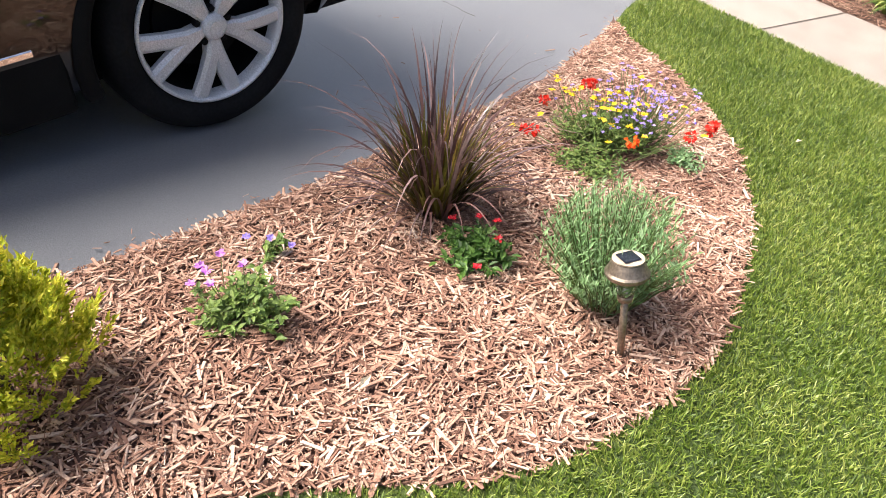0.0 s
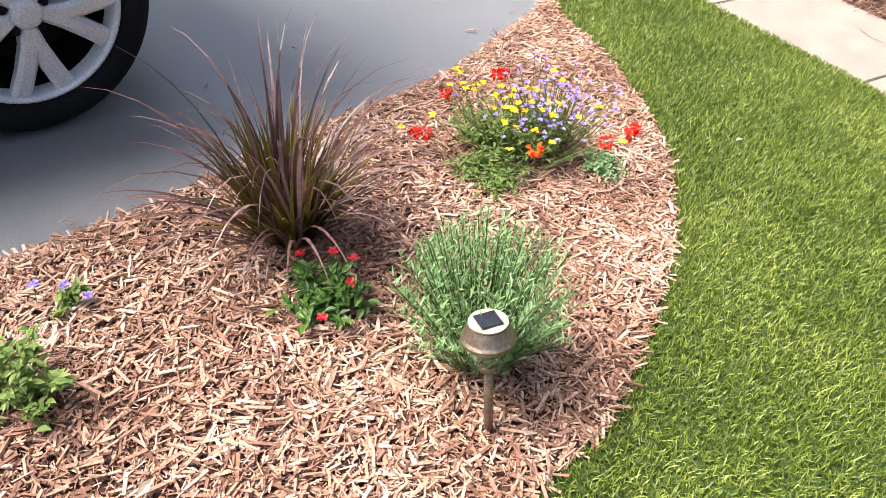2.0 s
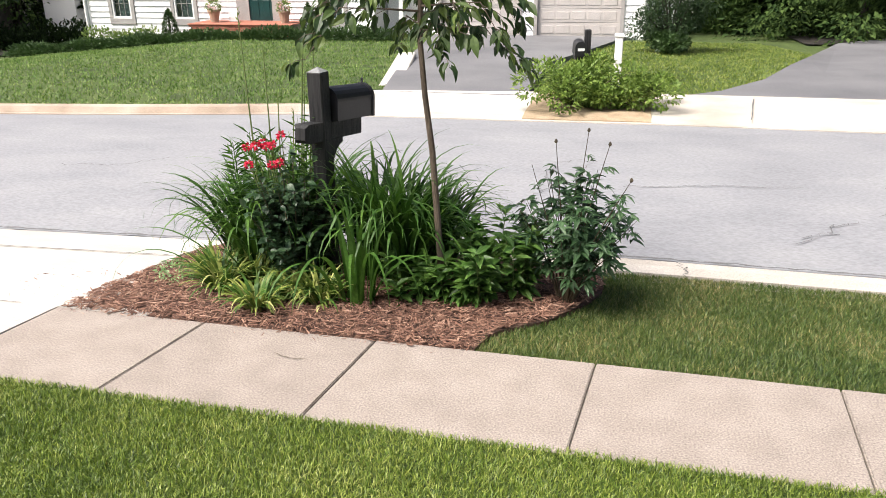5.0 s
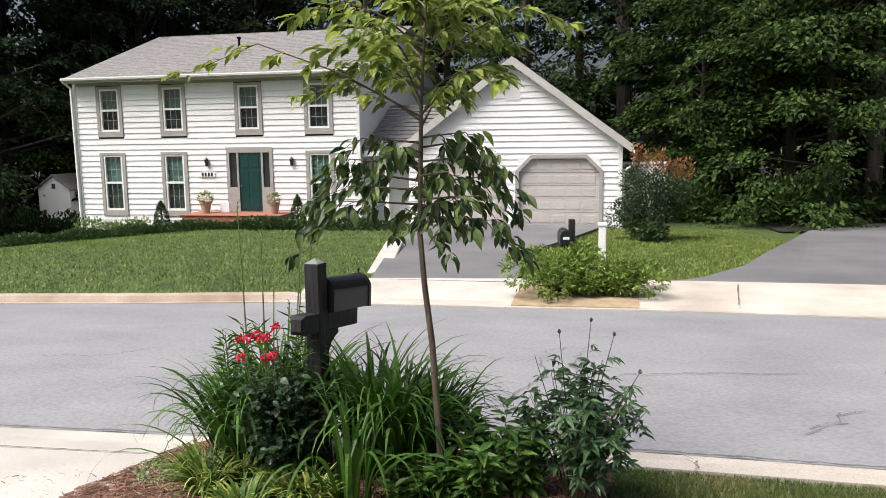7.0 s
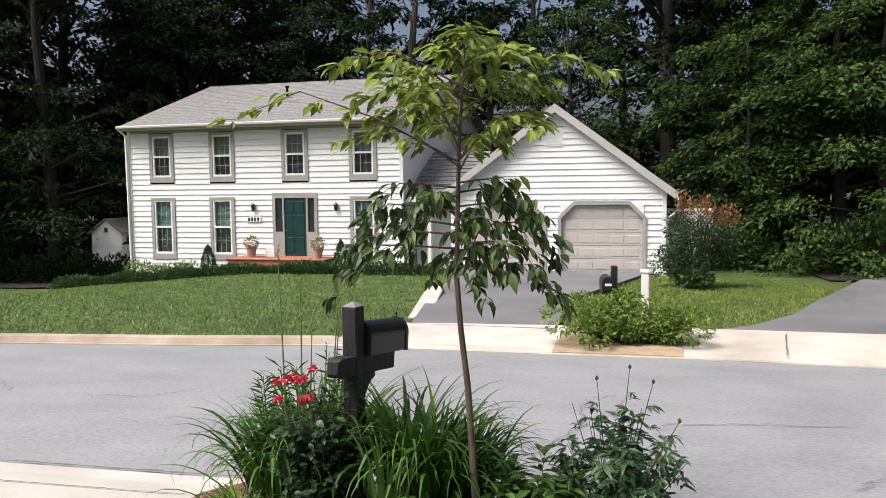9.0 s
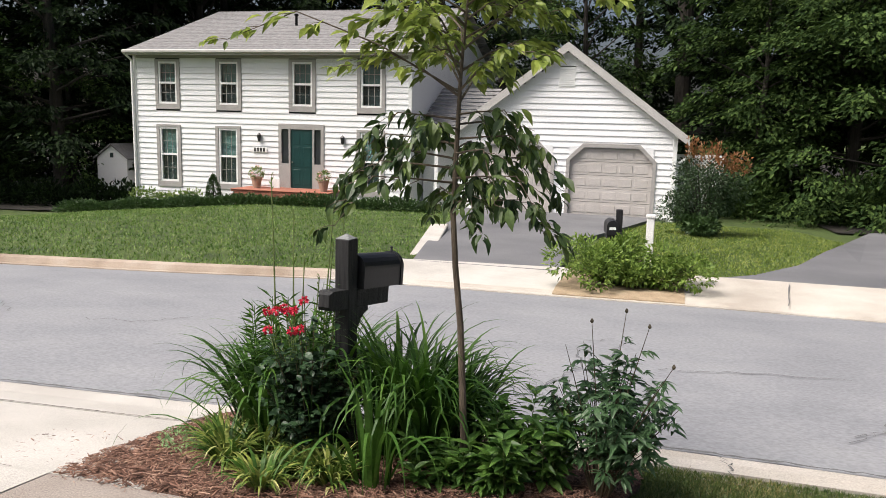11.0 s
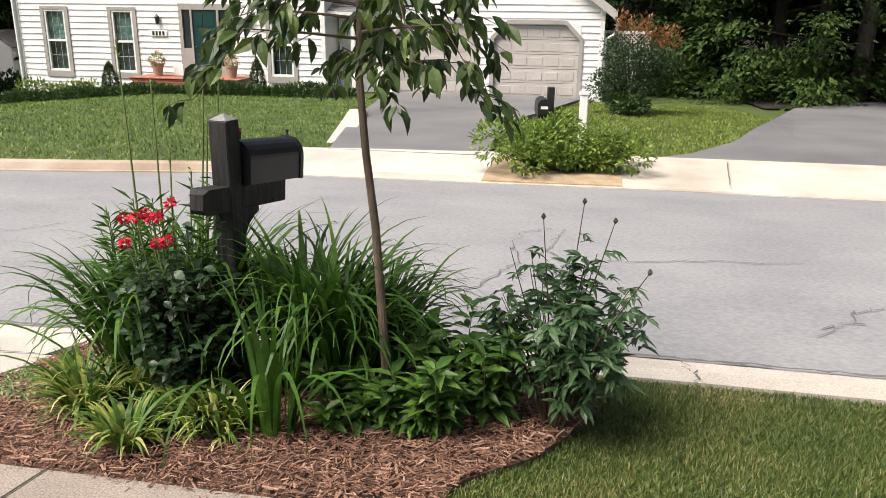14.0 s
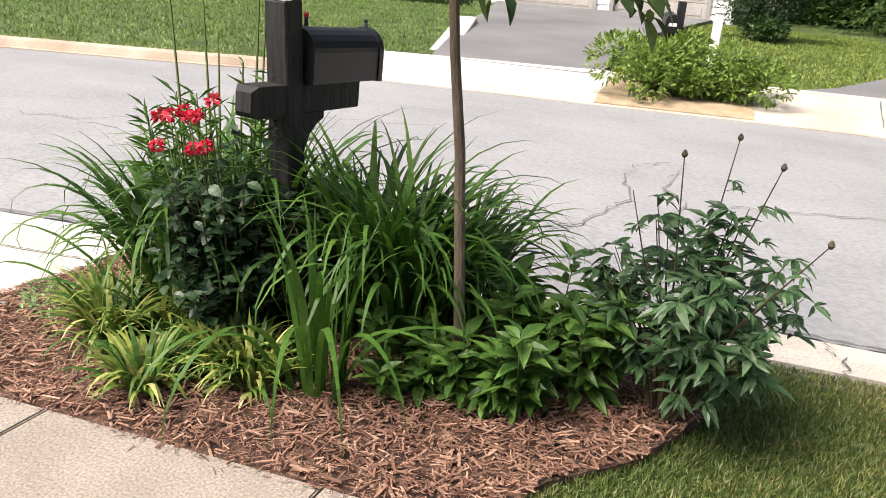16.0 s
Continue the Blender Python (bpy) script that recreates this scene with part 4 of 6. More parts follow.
for yc in (0, -WB):
    bm = bmesh.new()
    rows = []
    for i in range(33):
        a = math.radians(6 + 186 * i / 32)
        rows.append([bm.verts.new((x, yc + r * math.cos(a), HUB_Z + r * math.sin(a))) for x, r in ((-0.30, 0.425), (0.012, 0.425), (0.026, 0.44), (0.022, 0.475), (-0.01, 0.482))])
    for p, q in zip(rows, rows[1:]):
        for i in range(4):
            bm.faces.new((p[i], p[i + 1], q[i + 1], q[i]))
    part("arch_cladding", bm, PLASTIC, car, smooth=True)
bm = bmesh.new()
q = [(0.395, 0.52), (0.52, 0.53), (0.515, 0.40), (0.49, 0.345), (0.455, 0.36), (0.40, 0.42)]
a = [bm.verts.new((0.025, y, z)) for y, z in q]
b = [bm.verts.new((-0.17, y + 0.01, z)) for y, z in q]
bm.faces.new(a)
bm.faces.new(b[::-1])
for i in range(6):
    bm.faces.new((a[i], b[i], b[(i + 1) % 6], a[(i + 1) % 6]))
bmesh.ops.recalc_face_normals(bm, faces=bm.faces)
part("mud_flap", bm, PLASTIC, car, "black mud flap")

# ---------- mailbox bed ----------
def vz(y):
    return -0.115 * (y - 5.64) + 0.02


mb = thing("mailbox", pose(-1.495, 6.515, vz(6.5), 0, 0, -10), "black wooden post mailbox with a black metal letter box", "mailbox")
H = 1.19 - vz(6.5)
part("post", boxbm(-0.046, 0.046, -0.046, 0.046, -0.1, H - 0.026, bevel=0.006), BLACKWOOD, mb)
bm = bmesh.new()
ring = [bm.verts.new((x, y, H - 0.026)) for x, y in ((-0.044, -0.044), (0.044, -0.044), (0.044, 0.044), (-0.044, 0.044))]
tip = bm.verts.new((0, 0, H))
for i in range(4):
    bm.faces.new((ring[i], ring[(i + 1) % 4], tip))
part("post_cap", bm, GREYWOOD, mb, "weathered grey pyramid top")
za = 0.885 - vz(6.5)
bm = bmesh.new()
stub = [[bm.verts.new((x * k, y, za - 0.052 + (z + 0.052) * m)) for x, z in ((-0.0455, -0.105), (0.0455, -0.105), (0.0455, 0.0), (-0.0455, 0.0))] for y, k, m in ((-0.0465, 1, 1), (-0.19, 1, 1), (-0.212, 0.72, 0.62))]
for p, q in zip(stub, stub[1:]):
    for i in range(4):
        bm.faces.new((p[i], p[(i + 1) % 4], q[(i + 1) % 4], q[i]))
bm.faces.new(stub[2])
bmesh.ops.recalc_face_normals(bm, faces=bm.faces)
part("cross_arm", bm, BLACKWOOD, mb, "stub of the arm with a chamfered worn end")
part("support_arm", boxbm(-0.044, 0.044, 0.0465, 0.40, za - 0.105, za - 0.001, bevel=0.006), BLACKWOOD, mb)
q = [(0.0465, za - 0.107), (0.185, za - 0.107), (0.185, za - 0.13), (0.145, za - 0.15), (0.11, za - 0.18), (0.085, za - 0.225), (0.07, za - 0.27), (0.0465, za - 0.29)]
bm = bmesh.new()
a = [bm.verts.new((-0.035, y, z)) for y, z in q]
b = [bm.verts.new((0.035, y, z)) for y, z in q]
bm.faces.new(a[::-1]), bm.faces.new(b)
for i in range(8):
    bm.faces.new((a[i], b[i], b[(i + 1) % 8], a[(i + 1) % 8]))
bmesh.ops.recalc_face_normals(bm, faces=bm.faces)
part("bracket", bm, BLACKWOOD, mb)


def letterbox(y0, y1, w, zb, h):
    bm = bmesh.new()
    prof = [(-w, 0), (w, 0), (w, h - w)] + [(w * math.cos(t), h - w + w * math.sin(t)) for t in np.linspace(0.2, math.pi - 0.2, 10)] + [(-w, h - w)]
    a = [bm.verts.new((x, y0, zb + z)) for x, z in prof]
    b = [bm.verts.new((x, y1, zb + z)) for x, z in prof]
    bm.faces.new(a), bm.faces.new(b[::-1])
    for i in range(len(prof)):
        bm.faces.new((a[i], b[i], b[(i + 1) % len(prof)], a[(i + 1) % len(prof)]))
    bmesh.ops.recalc_face_normals(bm, faces=bm.faces)
    return bm


zb = za + 0.001
part("letter_box", letterbox(0.05, 0.455, 0.082, zb, 0.19), BLACKMETAL, mb)
part("box_door", letterbox(0.457, 0.485, 0.087, zb - 0.004, 0.199), BLACKMETAL, mb)
part("door_knob", lathe([(0.0, -0.012), (0.012, -0.012), (0.006, 0.01), (0.01, 0.02), (0.0, 0.028)], 10), BLACKMETAL, mb).location = (0, 0.475, zb + 0.198)
fl = part("signal_flag", boxbm(-0.089, -0.084, 0.20, 0.222, zb + 0.09, zb + 0.215, bevel=0.001), BLACKMETAL, mb)
part("flag_tip", boxbm(-0.090, -0.083, 0.196, 0.226, zb + 0.2155, zb + 0.232, bevel=0.004), FL_DEEP, fl, "faded red flag tip")
tilt = Matrix.Translation((0, 0, za)) @ Matrix.Rotation(radians(-6), 4, "X") @ Matrix.Translation((0, 0, -za))
for ob in mb.children:
    if ob.name.split(".")[0] not in ("post", "post_cap"):
        ob.matrix_basis = tilt @ ob.matrix_basis


def lily(x, y, h, n, w, label, t1=(1.2, 4.0), r=0.11):
    g = plant("daylily", x, y, vz(y), label, "perennial", "daylilies round the mailbox")
    cloud("inner_foliage", clump(int(n * 0.6), r * 0.7, h * 0.75, h * 1.25, (0.0, 0.2), (t1[0] * 0.6, t1[1] * 0.7), w * 1.6, 10, power=2.6), LF_LILY, g)
    cloud("arching_foliage", clump(n, r, h * 0.75, h * 1.4, (0.05, 0.36), t1, w * 1.6, 12, power=2.6), LF_LILY, g)
    return g


lily(-1.02, 6.56, 0.74, 130, 0.020, "tall daylily clump with arching green blades", (1.2, 3.6))
lily(-1.22, 6.62, 0.82, 110, 0.020, "tall daylily clump behind the mailbox post")
lily(-0.90, 6.78, 0.66, 80, 0.018, "daylily clump with arching blades by the young tree", (1.2, 3.4))
lily(-1.84, 6.72, 0.80, 130, 0.018, "tall daylily clump with arching green blades")
lily(-1.96, 6.46, 0.72, 120, 0.018, "daylily clump leaning over the red mulch", (1.2, 3.6))
lily(-1.68, 6.75, 0.85, 90, 0.018, "daylily clump behind the rose bush")
g = plant("daylily", -1.16, 6.08, vz(6.08), "daylily with broad upright and hanging blades at the bed front", "perennial", "daylilies round the mailbox")
for i in range(20):
    cloud("blade", clump(1, 0.085, 0.48, 0.80, (0.0, 0.16), (0.2, 1.6), 0.03, 9, power=3.0), LF_LILY, g)
for bx_, by_, az_, ln_, p0, p1 in ((0.0, -0.05, -1.25, 0.92, 0.22, 2.75), (0.03, -0.06, -1.0, 0.98, 0.25, 2.7), (-0.06, -0.05, -1.6, 0.95, 0.3, 2.65), (0.08, -0.05, -0.75, 0.85, 0.2, 2.8), (-0.1, -0.05, -1.9, 0.8, 0.3, 2.7), (0.05, 0, -0.3, 0.7, 0.3, 2.2), (0.06, 0.02, 0.2, 0.6, 0.4, 2.0), (-0.05, 0, -2.6, 0.5, 0.4, 2.2)):
    cloud("blade", blades(np.array([[bx_, by_, 0.0]]), [az_], [ln_], [p0], [p1], 0.027, 12, 0.5, 1.8), LF_LILY, g)
# long outlying blades at the bed's end
g = plant("wild_onion_stalks", -2.18, 6.22, vz(6.22), "a few long arching green blades at the bed edge", "perennial")
for bx_, by_, az_, ln_, p0, p1 in ((0, 0, 3.3, 0.84, 0.35, 2.75), (0.05, 0.02, 3.4, 0.62, 0.3, 2.9), (0.1, 0.1, 3.1, 0.9, 0.5, 1.7)):
    cloud("blade", blades(np.array([[bx_, by_, 0.0]]), [az_], [ln_], [p0], [p1], 0.016, 10), LF_LILY, g)


def liriope(x, y, h):
    g = plant("liriope", x, y, vz(y), "variegated yellow green liriope tuft in red mulch", "perennial", "liriope tufts along the sidewalk")
    cloud("foliage", clump(120, 0.055, h * 0.55, h * 1.0, (0.05, 0.6), (0.7, 2.6), 0.021, 8, power=1.8), LF_LIRI, g)


for x, y, h in ((-1.67, 5.86, 0.29), (-1.36, 6.02, 0.31), (-1.98, 6.08, 0.36), (-1.47, 6.10, 0.34), (-1.84, 6.20, 0.38), (-2.10, 6.24, 0.36), (-1.55, 6.02, 0.28)):
    liriope(x, y, h)

# rose bush
g = plant("rose_bush", -1.59, 6.27, vz(6.27), "dark green rose bush with pink red flowers", "shrub")
ends = []
for i in range(58):
    a, q = rng.uniform(0, 6.28), math.sqrt(rng.random())
    ends.append([0.31 * q * math.cos(a), 0.27 * q * math.sin(a), (0.84 - 0.3 * q * q) * rng.uniform(0.5, 1.0)])
cloud("cane_work", tubes([([(0.05 * e[0], 0.05 * e[1], -0.02), (0.5 * e[0], 0.5 * e[1], 0.55 * e[2]), e], [0.006, 0.004, 0.002], 5) for e in ends]), STEM_DARK, g)
pts, ds = [], []
for e in ends:
    for s in rng.uniform(0.2, 1.05, 40):
        a = rng.uniform(0, 6.28)
        pts.append(np.array(e) * [s, s, s ** 0.9] + rng.normal(0, 0.03, 3))
        ds.append([math.cos(a), math.sin(a), 0.15])
cloud("foliage", leaves(np.array(pts), np.array(ds), rng.uniform(0.034, 0.062, len(pts)), 0.68, 0.3, 0.1, 0.3), LF_ROSE, g)
for x, y, z in ((-0.26, 0.02, 0.86), (-0.18, 0.05, 0.88), (-0.13, 0.0, 0.875), (-0.22, -0.06, 0.78), (-0.06, 0.04, 0.93), (-0.09, -0.02, 0.89), (-0.08, -0.06, 0.79), (-0.04, -0.05, 0.80), (-0.20, 0.0, 0.875)):
    fl = cloud("flower", bloom_head((x, y, z - 0.035), 0.029, 30), FL_PINK, g, "pink red rose flower")
    cloud("flower_stalk", tube([(x * 0.6, y * 0.6, 0.45), (x * 0.85, y, 0.65), (x, y, z)], [0.003, 0.003, 0.002], 5), STEM, fl)

# tall seed stalks and lily stems
g = plant("lily_stalks", -1.85, 6.5, vz(6.5), "thin tall flower stalks with small buds", "perennial")
tops = [(-0.09, 0.0, 1.56), (0.02, 0.05, 1.38), (0.28, 0.02, 1.46), (0.33, 0.05, 1.40), (0.24, 0.1, 1.22), (0.12, -0.02, 1.12), (0.2, 0.0, 1.02)]
for x, y, z in tops:
    cloud("stalk", tube([(x * 0.55, y, 0), (x * 0.8, y, z * 0.55), (x, y, z)], [0.0055, 0.005, 0.003], 5), STEM, g)
    c = np.array([(x, y, z - k * 0.025) for k in range(4)])
    cloud("bud_cluster", leafcloud(c, np.array([[rng.normal(), rng.normal(), 1.5] for _ in c]), 0.035, 0.3, 0.3, 0.3), LF_HERB, g)
for x, y, z in ((-0.16, -0.08, 0.84), (-0.10, 0.02, 0.88), (-0.04, -0.1, 0.80), (0.03, -0.04, 0.90), (0.09, -0.08, 0.86), (0.20, 0.05, 0.92), (0.27, 0.0, 0.88), (-0.22, 0.0, 0.78), (0.33, 0.04, 0.84)):
    k = np.arange(60)
    zz = np.stack([x * (0.7 + 0.3 * k / 60), np.full(60, y), 0.12 + (z - 0.12) * k / 60], 1)
    cloud("leafy_stem", join(tube([(x * 0.7, y, 0), (x * 0.85, y, z / 2), (x, y, z)], [0.005, 0.004, 0.002], 5), leafcloud(zz, np.stack([np.cos(k * 2.4), np.sin(k * 2.4), 0.15 + 0.5 * k / 60], 1), rng.uniform(0.07, 0.12, 60), 0.13, 0.3, 0.12)), LF_LILY, g)
zz = np.array([(0.14 + 0.004 * k, 0.0, 0.5 + 0.012 * k) for k in range(42)])
cloud("whorled_foliage", leafcloud(zz, np.array([[math.cos(k * 2.4), math.sin(k * 2.4), 0.5] for k in range(42)]), 0.07, 0.18, 0.3, 0.1), LF_LILY, g)


def broad(x, y, h, n, size, label):
    g = plant("phlox_plant", x, y, vz(y), label, "perennial", "broad leaved plants by the tree")
    st, pts, ds = [], [], []
    for i in range(n):
        a, q = rng.uniform(0, 6.28), 0.13 * math.sqrt(rng.random())
        t = np.array([q * math.cos(a) * 1.6, q * math.sin(a) * 1.6, h * rng.uniform(0.55, 1.0)])
        st.append(([(t[0] * 0.4, t[1] * 0.4, -0.01), t * [0.8, 0.8, 0.5], t], [0.004, 0.003, 0.002], 5))
        for k in range(9):
            s = 0.15 + 0.85 * k / 8
            for m in range(3):
                b = k * 1.57 + m * 2.09 + a
                pts.append(np.array([t[0] * (0.4 + 0.6 * s), t[1] * (0.4 + 0.6 * s), t[2] * s]))
                ds.append([math.cos(b), math.sin(b), 0.15 + 0.55 * s])
    cloud("stem_tuft", tubes(st), STEM, g)
    cloud("foliage", leaves(np.array(pts), np.array(ds), rng.uniform(0.7, 1.2, len(pts)) * size, 0.44, 0.4, 0.2, 0.2), LF_BROAD, g)


broad(-0.71, 6.27, 0.20, 6, 0.10, "low broad leaved green perennial in red mulch")
broad(-0.52, 6.33, 0.36, 8, 0.10, "bushy broad leaved green perennial by the tree")
broad(-0.56, 6.58, 0.46, 11, 0.10, "bushy broad leaved green perennial by the tree")
broad(-0.92, 6.26, 0.26, 6, 0.09, "broad leaved green perennial at the tree foot")
broad(-0.36, 6.50, 0.42, 9, 0.10, "bushy broad leaved green perennial beside the peony")

# peony like bush
g = plant("peony_bush", -0.07, 6.52, vz(6.52), "open dark green peony bush with dry seed heads", "shrub")
ends, heads = [], [(-0.07, -0.18, 0.95), (0.08, 0.06, 0.96), (0.20, -0.11, 0.93), (0.32, -0.38, 0.82), (-0.2, -0.1, 0.80)]
for i in range(38):
    a, q = rng.uniform(0, 6.28), math.sqrt(rng.random())
    ends.append((0.36 * q * math.cos(a) + 0.04, 0.36 * q * math.sin(a), (0.84 - 0.22 * q) * rng.uniform(0.62, 1.0)))
ends += heads
cloud("cane_work", tubes([([(0.12 * e[0], 0.12 * e[1], -0.03), (0.5 * e[0], 0.5 * e[1], 0.55 * e[2]), e], [0.005, 0.0035, 0.0015], 6) for e in ends]), STEM_DARK, g)
pts, ds, sz = [], [], []
for i, e in enumerate(ends):
    for s in np.linspace(0.34, 0.86 if i >= 38 else 1.0, 9):
        o = np.array([e[0] * (0.12 + 0.88 * s), e[1] * (0.12 + 0.88 * s), e[2] * s])
        b = rng.uniform(0, 6.28)
        arm = np.array([math.cos(b), math.sin(b), 0.3]) * rng.uniform(0.02, 0.09) * (0.3 if s > 0.85 else 1)
        for k in range(-2, 3):
            pts.append(o + arm)
            ds.append([math.cos(b + 0.62 * k), math.sin(b + 0.62 * k), rng.uniform(-0.1, 0.45)])
            sz.append(rng.uniform(0.055, 0.095) * (0.62 if i >= 38 and s > 0.5 else 1.0) * (1 - 0.08 * abs(k)))
cloud("foliage", leaves(np.array(pts), np.array(ds), np.array(sz), 0.34, 0.5, 0.15, 0.15), LF_PEONY, g)
for h in heads[:4]:
    bmh = lathe([(0.0, -0.010), (0.006, -0.006), (0.010, 0.002), (0.004, 0.014), (0.0, 0.016)], 7)
    part("seed_head", bmh, STEM_DARK, g, "dry brown seed head").location = h
g = plant("sedum_sprig", -2.36, 6.20, vz(6.2), "small pale green ground plant at the bed tip", "perennial")
a_, d_ = ball(260, (0, 0, 0.05), (0.13, 0.10, 0.07), 0.3)
cloud("foliage", leafcloud(a_, d_ + [0, 0, 0.5], rng.uniform(0.015, 0.03, 260), 0.5, 0.2), LF_LAV, g)

# young tree
g = plant("young_tree", -0.745, 6.3, vz(6.3), "young slender tree with drooping green leaves", "tree")
TR = [(0.0, 0, -0.05), (-0.005, 0, 0.27), (-0.04, 0, 0.85), (-0.075, 0, 1.15), (-0.095, 0, 1.42), (-0.085, 0.0, 1.78), (-0.075, 0, 2.1), (-0.05, 0, 2.45), (-0.03, 0, 2.74)]
cloud("trunk", tube(TR, [0.027, 0.019, 0.0165, 0.015, 0.014, 0.012, 0.009, 0.005, 0.0025], 10), BARK, g)
TZ, TX = [p[2] for p in TR], [p[0] for p in TR]
limbs, low, top = [], ([], []), ([], [])


def limb(z0, a, length, rise, sag, dest, n_leaf, hang):
    """A thin limb with side twigs, each ending in a spray of leaves."""
    o = np.array([np.interp(z0, TZ, TX), 0, z0])
    d = np.array([math.cos(a), math.sin(a), 0])
    P = [o, o + d * length * 0.35 + [0, 0, rise * length * 0.6], o + d * length * 0.7 + [0, 0, rise * length], o + d * length + [0, 0, rise * length - sag * length]]
    limbs.append((P, [0.0065, 0.0045, 0.003, 0.0015], 5))
    C = np.array(P)
    at = lambda t: np.array([np.interp(t, [0, 0.35, 0.7, 1], C[:, k]) for k in range(3)])
    for i, t in enumerate(np.linspace(0.3, 1.0, 6)):
        b = a + (0.9 if i % 2 else -0.9) * (1 - 0.8 * t) + rng.normal(0, 0.3)
        q = at(t)
        e = q + np.array([math.cos(b), math.sin(b), rng.uniform(-0.25, 0.15) - hang * 0.4]) * rng.uniform(0.06, 0.15)
        limbs.append(([q, (q + e) / 2 + [0, 0, 0.01], e], [0.002, 0.0016, 0.001], 4))
        for m in range(n_leaf):
            w = rng.random()
            c = b + rng.choice((-1, 1)) * rng.uniform(0.2, 1.3)
            dest[0].append(q + (e - q) * w + rng.normal(0, 0.012, 3))
            dest[1].append([math.cos(c), math.sin(c), rng.uniform(-0.5, 0.15) - hang * rng.uniform(0.4, 1.3)])


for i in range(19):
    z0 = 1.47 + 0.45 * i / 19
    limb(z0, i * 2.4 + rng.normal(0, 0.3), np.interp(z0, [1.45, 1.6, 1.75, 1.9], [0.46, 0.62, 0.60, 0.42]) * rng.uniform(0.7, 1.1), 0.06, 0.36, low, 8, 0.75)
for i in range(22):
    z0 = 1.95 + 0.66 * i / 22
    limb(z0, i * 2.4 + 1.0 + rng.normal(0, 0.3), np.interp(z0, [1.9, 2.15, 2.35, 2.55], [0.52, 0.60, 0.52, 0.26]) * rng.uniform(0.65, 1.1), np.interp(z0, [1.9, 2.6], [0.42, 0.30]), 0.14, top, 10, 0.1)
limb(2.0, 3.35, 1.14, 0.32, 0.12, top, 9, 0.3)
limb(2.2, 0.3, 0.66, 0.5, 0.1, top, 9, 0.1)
cloud("branch_work", tubes(limbs), BARK, g)
# Upper leaves take the backlit colour, lower ones the darker copy.
for nm, (pts, ds), mm, droop in (("lower_foliage", low, LF_TREE, 0.35), ("upper_foliage", top, LF_TREE_BACKLIT, 0.3)):
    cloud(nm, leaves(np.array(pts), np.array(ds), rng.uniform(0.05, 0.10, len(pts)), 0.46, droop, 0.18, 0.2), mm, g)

# ---------- far house ----------
FY, GY = 28.5, 28.5
house = thing("house", pose(0, 0, 0), "two storey white clapboard house with grey shingle roof and double garage", "house")


def clapboards(parent, x0, x1, z0, z1, y, openings, course=0.2, gable=None):
    """Lapped boards, cut round the openings (x0, x1, z0, z1)."""
    n = int(round((z1 - z0) / course))
    for i in range(n):
        a, b = z0 + i * course, z0 + (i + 1) * course
        lo, hi = x0, x1
        if gable:
            apex_x, apex_z, eave_z = gable
            k = max(0.0, min(1.0, (apex_z - b) / (apex_z - eave_z)))
            lo, hi = max(x0, apex_x - k * (apex_x - x0)), min(x1, apex_x + k * (x1 - apex_x))
            if b > eave_z and hi - lo < 0.05:
                continue
        spans = [(lo, hi)]
        for ox0, ox1, oz0, oz1 in openings:
            if oz0 < (a + b) / 2 < oz1:
                spans = [s for p, q in spans for s in ((p, min(q, ox0)), (max(p, ox1), q)) if s[1] - s[0] > 0.01]
        for p, q in spans:
            bm = bmesh.new()
            v = [bm.verts.new(c) for c in ((p, y - 0.036, a), (q, y - 0.036, a), (q, y - 0.002, b + 0.01), (p, y - 0.002, b + 0.01), (p, y + 0.02, a), (q, y + 0.02, a))]
            bm.faces.new((v[0], v[1], v[2], v[3]))
            bm.faces.new((v[4], v[5], v[1], v[0]))
            part("clapboard", bm, SIDING, parent)


HX0, HX1, HZ0, HZ1 = -19.42, -8.5, -1.35, 4.2
WIN = []
for xc, top, bot in ((-18.0, 3.9, 2.28), (-15.45, 3.9, 2.28), (-12.52, 3.9, 2.28), (-9.92, 3.9, 2.28), (-18.0, 1.52, -0.60), (-15.5, 1.52, -0.60), (-9.92, 1.52, -0.60)):
    WIN.append((xc - 0.52, xc + 0.52, bot - 0.2, top))
DOOR = (-13.45, -11.68, -0.64, 1.66)
wall = place("front_wall", data_mesh("front_wall", *join(*[(np.array([(a, FY + 0.04, c), (b, FY + 0.04, c), (b, FY + 0.04, d), (a, FY + 0.04, d)]), [(0, 1, 2, 3)]) for a, b, c, d in ((HX0, HX1, HZ0 - 0.3, HZ0),)]), SIDING), house)
clapboards(wall, HX0, HX1, HZ0, HZ1, FY, WIN + [DOOR], 0.198)


def solid(name, pts_front, depth, material, parent, label=""):
    """A prism from an outline (x, z) at y given, going back by depth."""
    y = pts_front[0][1]
    bm = bmesh.new()
    a = [bm.verts.new(p) for p in pts_front]
    b = [bm.verts.new((p[0], p[1] + depth, p[2])) for p in pts_front]
    bm.faces.new(a), bm.faces.new(b[::-1])
    for i in range(len(a)):
        bm.faces.new((a[i], b[i], b[(i + 1) % len(a)], a[(i + 1) % len(a)]))
    bmesh.ops.recalc_face_normals(bm, faces=bm.faces)
    return part(name, bm, material, parent, label)


part("side_wall", boxbm(HX0 - 0.0, HX0 + 0.15, FY + 0.03, 41.2, HZ0 - 0.4, HZ1), SIDING, house)
part("side_wall", boxbm(HX1 - 0.15, HX1, FY + 0.03, 41.2, HZ0 - 0.4, HZ1), SIDING, house)
part("back_wall", boxbm(HX0 + 0.16, HX1 - 0.16, 41.0, 41.2, HZ0 - 0.4, HZ1), SIDING, house)
